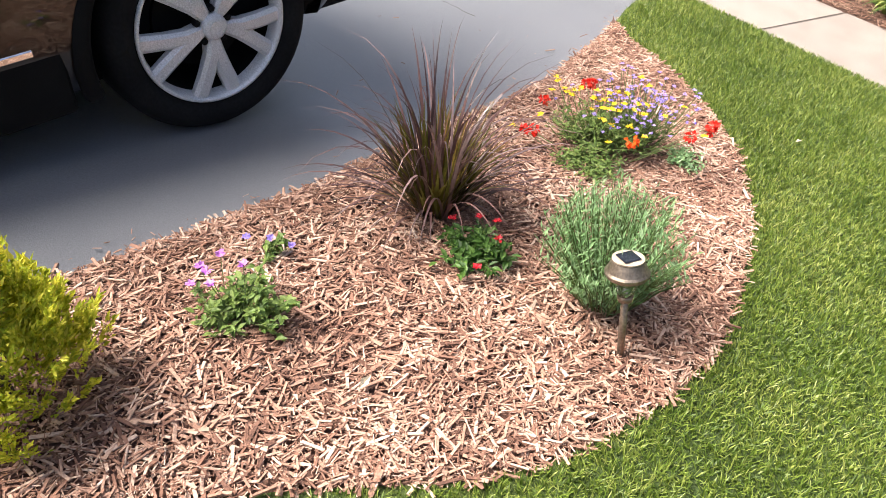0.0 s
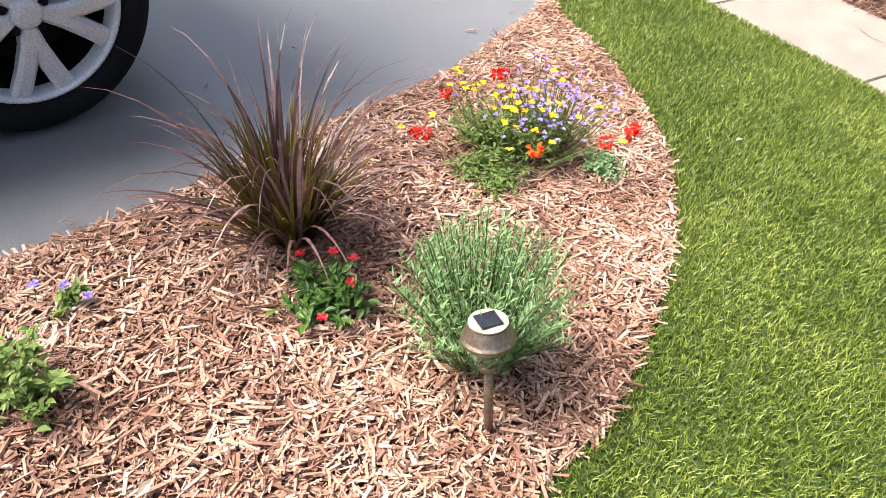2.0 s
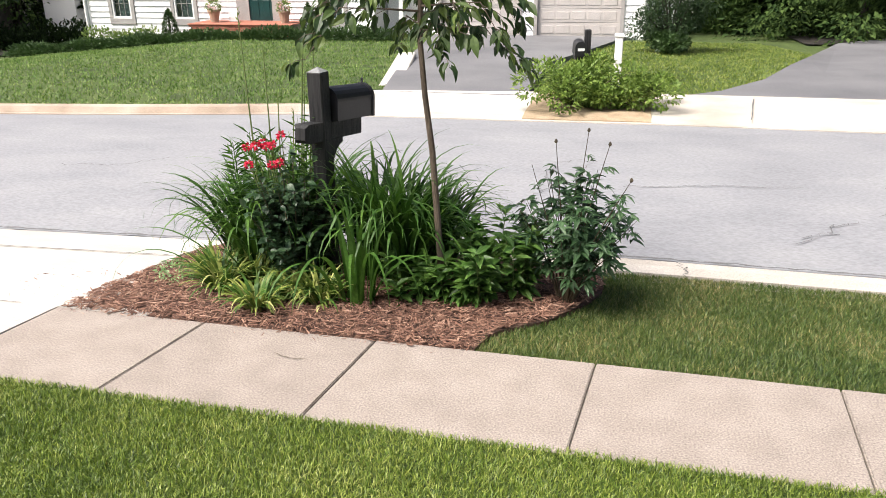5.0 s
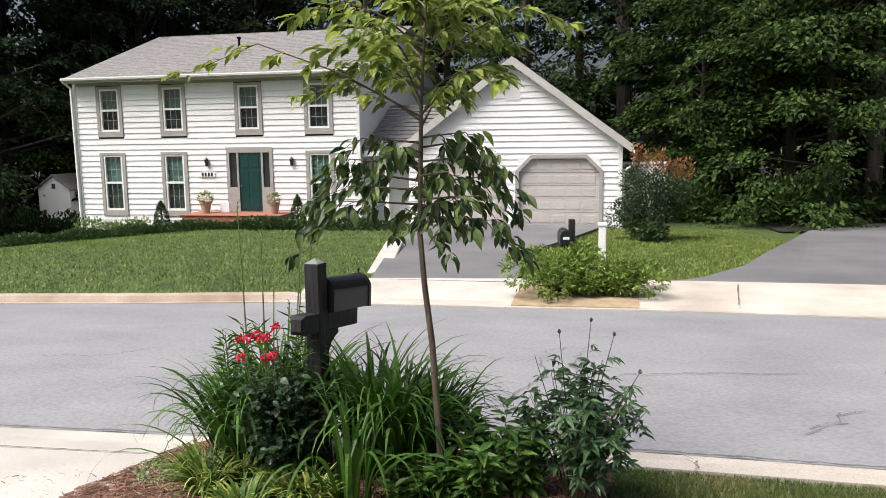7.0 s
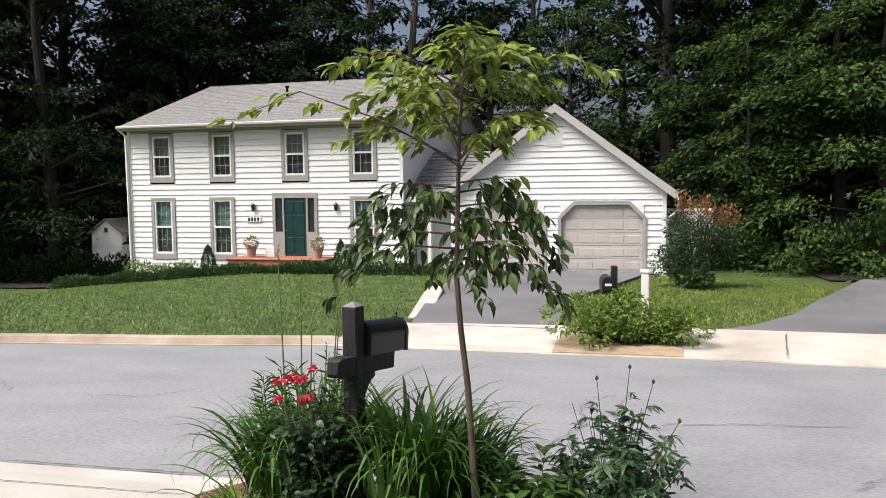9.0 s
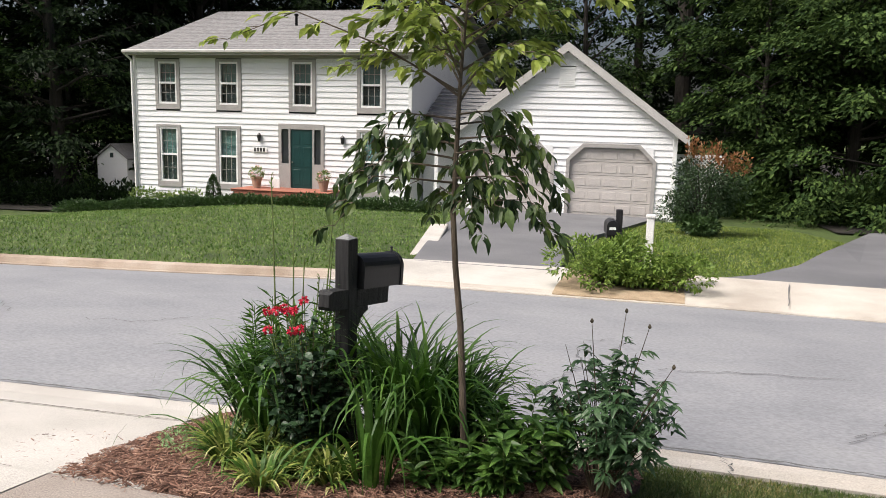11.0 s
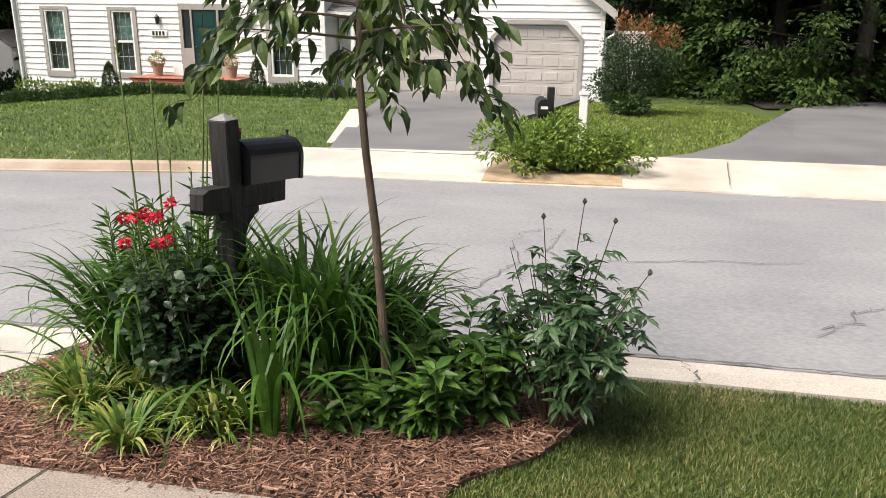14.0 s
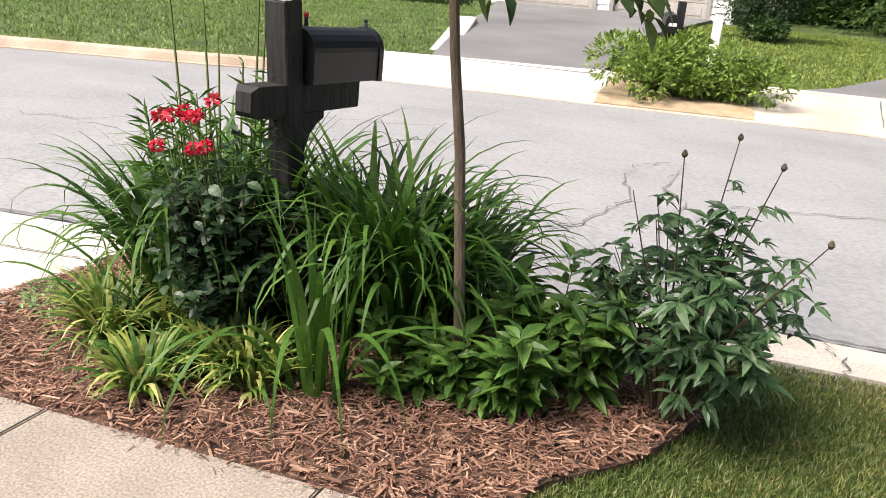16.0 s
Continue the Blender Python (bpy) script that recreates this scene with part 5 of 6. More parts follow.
part("corner_board", boxbm(HX0 - 0.06, HX0 + 0.08, FY - 0.045, FY + 0.05, HZ0 - 0.4, HZ1, bevel=0.01), WHITE, house)
part("corner_board", boxbm(HX1 - 0.08, HX1 + 0.06, FY - 0.045, FY + 0.05, HZ0 - 0.4, HZ1, bevel=0.01), WHITE, house)
# Floor and partition added inside, coloured near-black so the rooms look unlit.
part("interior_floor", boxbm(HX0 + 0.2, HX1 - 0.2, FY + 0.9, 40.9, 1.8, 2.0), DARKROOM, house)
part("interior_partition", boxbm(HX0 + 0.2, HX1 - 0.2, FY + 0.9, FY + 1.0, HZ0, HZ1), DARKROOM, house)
RZ, RY = 6.38, 34.5
roof_ob = part("roof", boxbm(HX0 - 0.13, HX1 + 0.38, RY - 0.06, RY + 0.06, RZ - 0.06, RZ + 0.05, bevel=0.02), SHINGLE, house, "grey asphalt shingle roof")
rows = 26
for side in (0, 1):
    ya, yb = (FY - 0.45, RY) if side == 0 else (41.6, RY)
    for i in range(rows):
        s0, s1 = i / rows, (i + 1) / rows
        bm = bmesh.new()
        v = [bm.verts.new((x, ya + (yb - ya) * s, 4.15 + (RZ - 4.15) * s + o)) for x, s, o in ((HX0 - 0.14, s0, 0.038), (HX1 + 0.4, s0, 0.038), (HX1 + 0.4, s1, 0.03), (HX0 - 0.14, s1, 0.03), (HX0 - 0.14, s0, 0.0), (HX1 + 0.4, s0, 0.0))]
        bm.faces.new((v[0], v[1], v[2], v[3]))
        bm.faces.new((v[4], v[5], v[1], v[0]))
        bmesh.ops.recalc_face_normals(bm, faces=bm.faces)
        part("shingle_course", bm, SHINGLE, roof_ob)
solid("gable_wall", [(HX0, FY, 4.1), (HX0 + 0.15, FY, 4.1), (HX0 + 0.15, FY, 4.15), (HX0, FY, 4.15)], 8.3, SIDING, house)
for x in (HX0, HX1):
    gm = bmesh.new()
    gm.faces.new([gm.verts.new(c) for c in ((x, FY, 4.1), (x, 41.2, 4.1), (x, RY, RZ - 0.02))])
    part("gable_wall", gm, SIDING, house)
part("fascia", boxbm(HX0 - 0.14, HX1 + 0.4, FY - 0.48, FY - 0.44, 4.02, 4.2, bevel=0.01), TRIMGREY, house)
part("soffit", boxbm(HX0 - 0.14, HX1 + 0.4, FY - 0.44, FY - 0.03, 4.03, 4.07), TAUPE, house)
part("gutter", boxbm(HX0 - 0.15, HX1 + 0.42, FY - 0.58, FY - 0.485, 4.08, 4.2, bevel=0.03), TRIMGREY, house)
v, f = tube([(HX0 - 0.1, FY - 0.5, 4.1), (HX0 - 0.05, FY - 0.12, 3.85), (HX0 - 0.02, FY - 0.1, -1.5)], [0.05, 0.05, 0.05], 8)
place("downspout", data_mesh("downspout", np.array(v), f, WHITE), house, "white downspout")
part("roof_vent", lathe([(0.05, 0), (0.05, 0.35), (0.08, 0.36), (0.08, 0.42), (0, 0.44)], 10), PLASTIC, house).location = (-13.9, 30.8, 5.35)
part("frieze", boxbm(HX0 + 0.1, HX1 - 0.1, FY - 0.04, FY + 0.02, 3.93, 4.03), TAUPE, house)


def sash_window(x0, x1, z0, z1, y):
    w = place("window", data_mesh("window", *join(*[(np.array([(a, y - 0.06, c), (b, y - 0.06, c), (b, y - 0.06, d), (a, y - 0.06, d)]), [(0, 1, 2, 3)]) for a, b, c, d in ((x0, x0 + 0.13, z0, z1), (x1 - 0.13, x1, z0, z1), (x0 + 0.13, x1 - 0.13, z1 - 0.09, z1), (x0 + 0.13, x1 - 0.13, z0, z0 + 0.2))]), TAUPE), house, "white sash window with taupe casing")
    bm = bmesh.new()
    for a, b, c, d in ((x0, x0 + 0.13, z0, z1), (x1 - 0.13, x1, z0, z1), (x0 + 0.13, x1 - 0.13, z1 - 0.09, z1), (x0 + 0.13, x1 - 0.13, z0, z0 + 0.2)):
        box(bm, a, b, y - 0.055, y + 0.1, c, d)
    part("casing", bm, TAUPE, w)
    a, b, c, d = x0 + 0.13, x1 - 0.13, z0 + 0.2, z1 - 0.09
    bm = bmesh.new()
    m = (c + d) / 2
    for p, q, r, s in ((a, a + 0.07, c, d), (b - 0.07, b, c, d), (a + 0.07, b - 0.07, d - 0.07, d), (a + 0.07, b - 0.07, c, c + 0.07), (a + 0.07, b - 0.07, m - 0.035, m + 0.035)):
        box(bm, p, q, y - 0.035, y + 0.05, r, s)
    part("sash", bm, WHITE, w)
    bm = bmesh.new()
    for lo, hi in ((c + 0.07, m - 0.035), (m + 0.035, d - 0.07)):
        for k in (1, 2):
            xk = a + 0.07 + (b - a - 0.14) * k / 3
            box(bm, xk - 0.006, xk + 0.006, y - 0.005, y + 0.012, lo, hi)
        zk = (lo + hi) / 2
        box(bm, a + 0.07, b - 0.07, y - 0.004, y + 0.011, zk - 0.006, zk + 0.006)
    part("muntin_grid", bm, TAUPE, w)
    for lo, hi in ((c + 0.07, m - 0.035), (m + 0.035, d - 0.07)):
        pn = part("pane", boxbm(a + 0.07, b - 0.07, y + 0.014, y + 0.02, lo, hi), GLASS, w)
        pn.visible_shadow = False
    part("blind", boxbm(a + 0.03, b - 0.03, y + 0.10, y + 0.12, m - 0.03, d), BLIND, w, "pale green half drawn blind")
    # Sheet added behind the lower sash as the dark of the room.
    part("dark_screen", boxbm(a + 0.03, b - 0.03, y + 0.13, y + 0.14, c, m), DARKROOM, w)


for w in WIN:
    sash_window(*w, FY)
# front door with sidelights
dr = place("front_door", data_mesh("front_door", np.array([(-13.0, FY + 0.02, -0.62), (-12.1, FY + 0.02, -0.62), (-12.1, FY + 0.02, 1.45), (-13.0, FY + 0.02, 1.45)]), [(0, 1, 2, 3)], TEAL), house, "dark teal panelled front door with taupe surround")
bm = bmesh.new()
for a, b, c, d in ((-13.45, -13.33, -0.64, 1.66), (-11.80, -11.68, -0.64, 1.66), (-13.33, -11.80, 1.47, 1.66), (-13.05, -12.98, -0.64, 1.47), (-12.12, -12.05, -0.64, 1.47), (-13.33, -13.05, -0.64, 0.25), (-12.05, -11.80, -0.64, 0.25)):
    box(bm, a, b, FY - 0.06, FY + 0.06, c, d)
part("surround", bm, TAUPE, dr)
bm = boxbm(-12.98, -12.12, FY - 0.02, FY + 0.03, -0.62, 1.45)
for px in (-12.88, -12.48):
    for lo, hi in ((-0.5, 0.05), (0.15, 0.85), (0.95, 1.35)):
        box(bm, px, px + 0.26, FY - 0.032, FY - 0.02, lo, hi, bevel=0.008)
part("leaf", bm, TEAL, dr)
part("door_knob", lathe([(0, -0.03), (0.03, -0.02), (0.03, 0.02), (0, 0.03)], 10), CHROME, dr).location = (-12.9, FY - 0.06, 0.3)
for a, b in ((-13.33, -13.05), (-12.05, -11.80)):
    part("sidelight", boxbm(a, b, FY + 0.0, FY + 0.02, 0.25, 1.47), PANE, dr, "dark sidelight glass")

# garage wing
GX0, GX1, GZ0, GE, GA, GC = -6.75, 0.25, -1.02, 1.78, 4.30, -3.2
GD = [(-3.03, -0.40), (-6.16, -3.6)]
wall = place("garage_wall", data_mesh("garage_wall", np.array([(GX0, GY + 0.04, GZ0 - 0.3), (GX1, GY + 0.04, GZ0 - 0.3), (GX1, GY + 0.04, GZ0), (GX0, GY + 0.04, GZ0)]), [(0, 1, 2, 3)], SIDING), house)
clapboards(wall, GX0, GX1, GZ0, GA - 0.02, GY, [(a, b, GZ0 - 1, 1.2) for a, b in GD] + [(-3.48, -2.97, 3.05, 3.70)], 0.198, (GC, GA, GE))
for a, b in GD:
    d = place("garage_door", data_mesh("garage_door", np.array([(a, GY + 0.16, GZ0), (b, GY + 0.16, GZ0), (b, GY + 0.16, 1.2), (a, GY + 0.16, 1.2)]), [(0, 1, 2, 3)], GARAGE), house, "taupe panelled garage door with clipped corners")
    k = 5
    for i in range(k):
        z0, z1_ = GZ0 + (1.15 - GZ0) * i / k, GZ0 + (1.15 - GZ0) * (i + 1) / k
        bm = boxbm(a + 0.02, b - 0.02, GY + 0.06, GY + 0.11, z0 + 0.006, z1_ - 0.006, bevel=0.006)
        n = 5
        for j in range(n):
            xa, xb = a + 0.1 + (b - a - 0.2) * j / n + 0.04, a + 0.1 + (b - a - 0.2) * (j + 1) / n - 0.04
            box(bm, xa, xb, GY + 0.048, GY + 0.062, z0 + 0.09, z1_ - 0.09, bevel=0.008)
        part("door_panel", bm, GARAGE, d)
    bm = bmesh.new()
    c = 0.46
    outer = [(a - 0.1, GZ0), (a - 0.1, 1.2 - c + 0.04), (a + c - 0.04, 1.3), (b - c + 0.04, 1.3), (b + 0.1, 1.2 - c + 0.04), (b + 0.1, GZ0)]
    inner = [(a + 0.02, GZ0), (a + 0.02, 1.2 - c), (a + c, 1.18), (b - c, 1.18), (b - 0.02, 1.2 - c), (b - 0.02, GZ0)]
    O = [bm.verts.new((x, GY - 0.07, z)) for x, z in outer]
    I = [bm.verts.new((x, GY - 0.07, z)) for x, z in inner]
    I2 = [bm.verts.new((x, GY + 0.1, z)) for x, z in inner]
    O2 = [bm.verts.new((x, GY + 0.1, z)) for x, z in outer]
    for i in range(5):
        bm.faces.new((O[i], O[i + 1], I[i + 1], I[i]))
        bm.faces.new((I[i], I[i + 1], I2[i + 1], I2[i]))
        bm.faces.new((O2[i], O2[i + 1], O[i + 1], O[i]))
    part("door_frame", bm, TAUPE, d)
    for s, xx in ((1, a), (-1, b)):
        bm = bmesh.new()
        vv = [bm.verts.new(p) for p in ((xx - s * 0.02, GY - 0.04, 1.2 - c), (xx + s * c, GY - 0.04, 1.21), (xx - s * 0.02, GY - 0.04, 1.21))]
        bm.faces.new(vv if s > 0 else vv[::-1])
        part("corner_panel", bm, SIDING, d)
part("garage_floor", boxbm(GX0 + 0.1, GX1 - 0.1, GY + 0.2, 35, GZ0 - 0.2, GZ0 - 0.02), CONC, house)
part("side_wall", boxbm(GX1 - 0.15, GX1 - 0.002, GY + 0.05, 35.2, GZ0 - 0.3, GE), SIDING, house)
part("side_wall", boxbm(GX0 + 0.002, GX0 + 0.15, GY + 0.05, 35.2, GZ0 - 0.3, GE), SIDING, house)
part("corner_board", boxbm(GX1 - 0.08, GX1 + 0.06, GY - 0.045, GY + 0.045, GZ0 - 0.3, GE, bevel=0.01), WHITE, house)
bm = boxbm(-3.48, -2.97, GY - 0.035, GY + 0.0, 3.05, 3.70)
for i in range(9):
    box(bm, -3.44, -3.01, GY - 0.05, GY - 0.036, 3.09 + i * 0.066, 3.125 + i * 0.066)
part("gable_vent", bm, WHITE, house, "white louvred gable vent")
bm = bmesh.new()
for s in (-1, 1):
    for i in range(16):
        s0, s1 = i / 16, (i + 1) / 16
        e = (GC + s * 3.85, 1.58)
        x_ = lambda t: e[0] + (GC - e[0]) * t
        z_ = lambda t: e[1] + (4.46 - e[1]) * t
        bm.faces.new([bm.verts.new(p) for p in ((x_(s0), GY - 0.3, z_(s0) - 0.01), (x_(s0), 35.3, z_(s0) - 0.01), (x_(s1), 35.3, z_(s1) - 0.025), (x_(s1), GY - 0.3, z_(s1) - 0.025))])
part("garage_roof", bm, SHINGLE, house, "grey asphalt shingle garage roof")
for s in (-1, 1):
    e = GC + s * 3.85
    solid("rake_board", [(e, GY - 0.31, 1.58), (GC, GY - 0.31, 4.45), (GC, GY - 0.31, 4.17), (e, GY - 0.31, 1.30)], 0.04, TRIMGREY, house)
    bm = bmesh.new()
    bm.faces.new([bm.verts.new(p) for p in ((e, GY - 0.29, 1.48), (GC, GY - 0.29, 4.35), (GC, GY + 0.0, 4.35), (e, GY + 0.0, 1.48))])
    part("rake_soffit", bm, WHITE, house)
part("gutter", boxbm(GC + 3.83, GC + 3.95, GY - 0.32, 35, 1.25, 1.38, bevel=0.03), WHITE, house)
v, f = tube([(GC + 3.88, GY - 0.15, 1.25), (GC + 3.85, GY + 0.1, 0.95), (GC + 3.55, GY + 0.1, 0.75), (GC + 3.52, GY + 0.1, -1.1)], [0.05] * 4, 8)
place("downspout", data_mesh("downspout", np.array(v), f, WHITE), house)
# low link between house and garage
part("link_wall", boxbm(HX1 + 0.07, GX0 - 0.01, FY + 1.4, FY + 1.6, -1.3, 1.7), SIDING, house)
link_roof = part("link_roof", boxbm(HX1 + 0.08, GX0 + 0.58, FY + 0.25, FY + 0.3, 1.3, 1.44), SHINGLE, house)
for i in range(12):
    s0, s1 = i / 12, (i + 1) / 12
    bm = bmesh.new()
    bm.faces.new([bm.verts.new(p) for p in ((HX1 + 0.06, FY + 0.2 + 3.6 * s0, 1.45 + 1.7 * s0 + 0.04), (GX0 + 0.6, FY + 0.2 + 3.6 * s0, 1.45 + 1.7 * s0 + 0.04), (GX0 + 0.6, FY + 0.2 + 3.6 * s1, 1.45 + 1.7 * s1 + 0.01), (HX1 + 0.06, FY + 0.2 + 3.6 * s1, 1.45 + 1.7 * s1 + 0.01))])
    part("shingle_course", bm, SHINGLE, link_roof)
part("porch_post", boxbm(-7.7, -7.56, FY + 0.3, FY + 0.44, -1.2, 1.5, bevel=0.01), WHITE, house)
part("link_fascia", boxbm(HX1 + 0.06, GX0 - 0.02, FY + 0.18, FY + 0.22, 1.3, 1.47), WHITE, house)

# stoop
stoop = thing("brick_stoop", pose(-12.75, FY - 0.85, -1.15), "low red brick front stoop with a step", "stoop")
part("mortar_core", boxbm(-1.80, 1.80, -0.48, 0.78, -0.2, 0.49), CONC, stoop)
bme = boxbm(-0.098, 0.098, -0.045, 0.045, 0, 0.062, bevel=0.004)
first = part("brick", bme, BRICK, stoop)
first.location = (-1.72, -0.50, 0.0)
for r in range(7):
    for i in range(18):
        if r == 0 and i == 0:
            continue
        o = place("brick", first.data, stoop)
        o.location = (-1.75 + 0.204 * i + (0.1 if r % 2 else 0), -0.50, 0.072 * r)
part("tread", boxbm(-1.86, 1.86, -0.58, 0.80, 0.494, 0.53, bevel=0.01), BRICK, stoop)


def potted(x, y, z, s, flowerm, label):
    g = thing("flower_pot", pose(x, y, z), label, "flower pot", "pots on the stoop")
    part("pot", lathe([(0.0, 0), (0.11 * s, 0), (0.17 * s, 0.30 * s), (0.19 * s, 0.30 * s), (0.19 * s, 0.35 * s), (0.16 * s, 0.35 * s), (0.15 * s, 0.30 * s), (0, 0.3 * s)], 18), TERRA, g, "terracotta pot")
    p, d = ball(220, (0, 0, 0.46 * s), (0.22 * s, 0.22 * s, 0.18 * s), 0.4)
    cloud("foliage", leafcloud(p, d, 0.08 * s, 0.5, 0.2), LF_HERB, g)
    for c in ball(9, (0, 0, 0.52 * s), (0.2 * s, 0.2 * s, 0.16 * s), 0.9)[0]:
        cloud("bloom", bloom_head(c, 0.07 * s, 12), flowerm, g)


potted(-13.95, FY - 0.75, -0.62, 1.15, FL_PALE, "terracotta pot of pale pink flowers on the stoop")
potted(-11.35, FY - 0.8, -0.62, 1.1, FL_PALE, "terracotta pot of pink flowers on the stoop")
g = thing("porch_sign", pose(-13.35, FY - 0.5, -0.62), "small white leaning sign board on the stoop", "sign")
part("board", boxbm(-0.18, 0.18, -0.02, 0.02, 0, 0.36, bevel=0.01), WHITE, g)
for x, y, h in ((-15.55, 27.5, 0.95), (-10.45, 27.6, 1.15)):
    g = thing("topiary_shrub", pose(x, y, -1.25), "small clipped evergreen shrub beside the front wall", "shrub", "evergreens by the front door")
    cloud("trunk", tube([(0, 0, -0.2), (0, 0, h)], [0.04, 0.02], 6), BARK_DARK, g)
    p, d = ball(1500, (0, 0, h * 0.55), (0.3, 0.3, h * 0.55), 0.6)
    p[:, :2] *= (1.15 - 0.75 * (p[:, 2:3] / h)).clip(0.25, 1)
    cloud("foliage", leafcloud(p, d, 0.09, 0.4, 0.2), LF_HEDGE, g)
for x in (-14.2, -10.95):
    g = thing("wall_lantern", pose(x, FY - 0.1, 1.15), "small black wall lantern beside the front door", "lantern", "lanterns by the front door")
    part("body", lathe([(0, -0.16), (0.05, -0.14), (0.08, 0.06), (0.09, 0.08), (0.0, 0.18)], 6), BLACKMETAL, g)
    part("bracket", boxbm(-0.02, 0.02, 0, 0.08, -0.02, 0.02), BLACKMETAL, g)
g = thing("house_number", pose(-14.2, FY - 0.06, 0.7), "dark house number plaque on white siding", "sign")
part("plaque", boxbm(-0.3, 0.3, -0.01, 0.02, -0.09, 0.1, bevel=0.01), WHITE, g)
for i in range(4):
    part("digit_bar", boxbm(-0.22 + 0.12 * i, -0.15 + 0.12 * i, -0.018, -0.011, -0.06, 0.07), BLACKMETAL, g)


def leafy_row(name, pts, n, rad, size, m, label, category):
    g = thing(name, pose(*pts[0]), label, category)
    P, D = [], []
    for i in range(n):
        t = rng.random() * (len(pts) - 1)
        k = int(t)
        c = np.array(pts[k]) + (np.array(pts[min(k + 1, len(pts) - 1)]) - np.array(pts[k])) * (t - k) - np.array(pts[0])
        v = rng.normal(0, 1, 3)
        v /= np.linalg.norm(v)
        v[2] = abs(v[2])
        P.append(c + v * np.array(rad) * rng.uniform(0.6, 1.05) * (0.85 + 0.2 * math.sin(t * 9)))
        D.append(v + [0, 0, 0.3])
    cloud("foliage", leafcloud(np.array(P), np.array(D), rng.uniform(0.6, 1.3, n) * size, 0.5, 0.2), m, g)
    return g


leafy_row("hedge", [(x, 26.6, land(x, 26.6) - 0.03) for x in (-21.2, -17.8, -14.8, -11.2, -7.0)], 15000, (0.5, 0.5, 0.40), 0.12, LF_HEDGE, "low clipped dark green hedge along the front of the house", "hedge")
leafy_row("foundation_flowers", [(-19.0, 27.6, -1.3), (-16.3, 27.8, -1.25)], 900, (0.35, 0.3, 0.45), 0.12, LF_HERB, "mixed low flowering plants at the house foot", "shrub")
g = thing("garden_step", pose(-4.55, 18.3, -0.56, 0, 0, 12), "pale concrete edging walk beside the far driveway", "walkway")
part("slab", boxbm(-0.2, 0.2, -2.4, 2.0, -0.08, 0.04, bevel=0.02), CONC_W, g)

# island: second mailbox, marker, bushes
m2 = thing("mailbox", pose(-0.56, 15.2, -0.43, 0, 0, 10), "black mailbox on a dark post among island plants", "mailbox")
part("post", boxbm(-0.05, 0.05, -0.05, 0.05, -0.1, 0.97, bevel=0.008), BLACKWOOD, m2)
part("letter_box", letterbox(-0.45, 0.0, 0.09, 0.62, 0.22), BLACKMETAL, m2).location.x = -0.14
part("arm", boxbm(-0.22, 0.05, -0.40, -0.06, 0.55, 0.62, bevel=0.006), BLACKWOOD, m2)
part("number_label", boxbm(-0.19, -0.09, -0.455, -0.451, 0.70, 0.74), WHITE, m2, "white number label")
g = thing("utility_marker", pose(-0.08, 15.3, -0.44), "white utility marker post on the island", "marker post")
part("post", boxbm(-0.06, 0.06, -0.05, 0.05, -0.05, 0.86, bevel=0.01), WHITE, g)
part("cap", boxbm(-0.075, 0.075, -0.065, 0.065, 0.8605, 0.92, bevel=0.015), WHITE, g)


def bushy(name, x, y, z, rad, n, size, m, label, cat, k=14):
    g = thing(name, pose(x, y, z), label, cat)
    P, D = [], []
    for i in range(k):
        v = rng.normal(0, 0.5, 3)
        c = np.array([v[0] * rad[0], v[1] * rad[1], rad[2] * (0.35 + 0.5 * rng.random())])
        p, d = ball(n // k, c, np.array(rad) * rng.uniform(0.3, 0.5), 0.5)
        P.append(p)
        D.append(d)
    P, D = np.concatenate(P), np.concatenate(D)
    P[:, 2] = np.abs(P[:, 2])
    cloud("stem_tuft", tubes([([(0, 0, -0.05), p * 0.5, p * 0.95], [0.012, 0.008, 0.003], 4) for p in P[:: max(1, n // 40)]]), STEM_DARK, g)
    cloud("foliage", leafcloud(P, D + [0, 0, 0.3], rng.uniform(0.6, 1.3, len(P)) * size, 0.55, 0.2), m, g)
    return g


bushy("island_bush", -0.55, 14.05, -0.42, (0.58, 0.7, 0.58), 4600, 0.075, LF_IVY, "bright green leafy ground shrubs on the island", "shrub")
bushy("island_bush", 0.0, 13.9, -0.42, (0.6, 0.5, 0.40), 3400, 0.075, LF_IVY, "low bright green leafy plants on the island", "shrub")
bushy("crape_base_shrub", 1.0, 23.6, -0.85, (0.62, 0.55, 0.42), 1800, 0.12, LF_HEDGE, "dark low shrub under the crape myrtle", "shrub")
g = thing("crape_myrtle", pose(1.0, 24.2, -0.85), "dark multi stem crape myrtle with rusty shoot tips", "small tree")
lim, P, D, P2, D2 = [], [], [], [], []
for i in range(22):
    a, q = rng.uniform(0, 6.28), math.sqrt(rng.random())
    e = np.array([0.92 * q * math.cos(a), 0.8 * q * math.sin(a), rng.uniform(1.0, 2.05) - 0.4 * q])
    lim.append(([(0.1 * e[0], 0.1 * e[1], -0.1), e * [0.4, 0.4, 0.5], e], [0.05, 0.03, 0.01], 5))
    p, d = ball(260, e * [1, 1, 0.85], (0.34, 0.34, 0.38), 0.2)
    P.append(p), D.append(d)
    if e[2] > 1.15:
        p, d = ball(60, e + [0.1, 0, 0.35], (0.13, 0.13, 0.35), 0.0)
        P2.append(p), D2.append(d + [0, 0, 1])
cloud("stem_tuft", tubes(lim), BARK_DARK, g)
cloud("foliage", leafcloud(np.concatenate(P), np.concatenate(D), rng.uniform(0.06, 0.11, 22 * 260), 0.5, 0.2), LF_CRAPE, g)
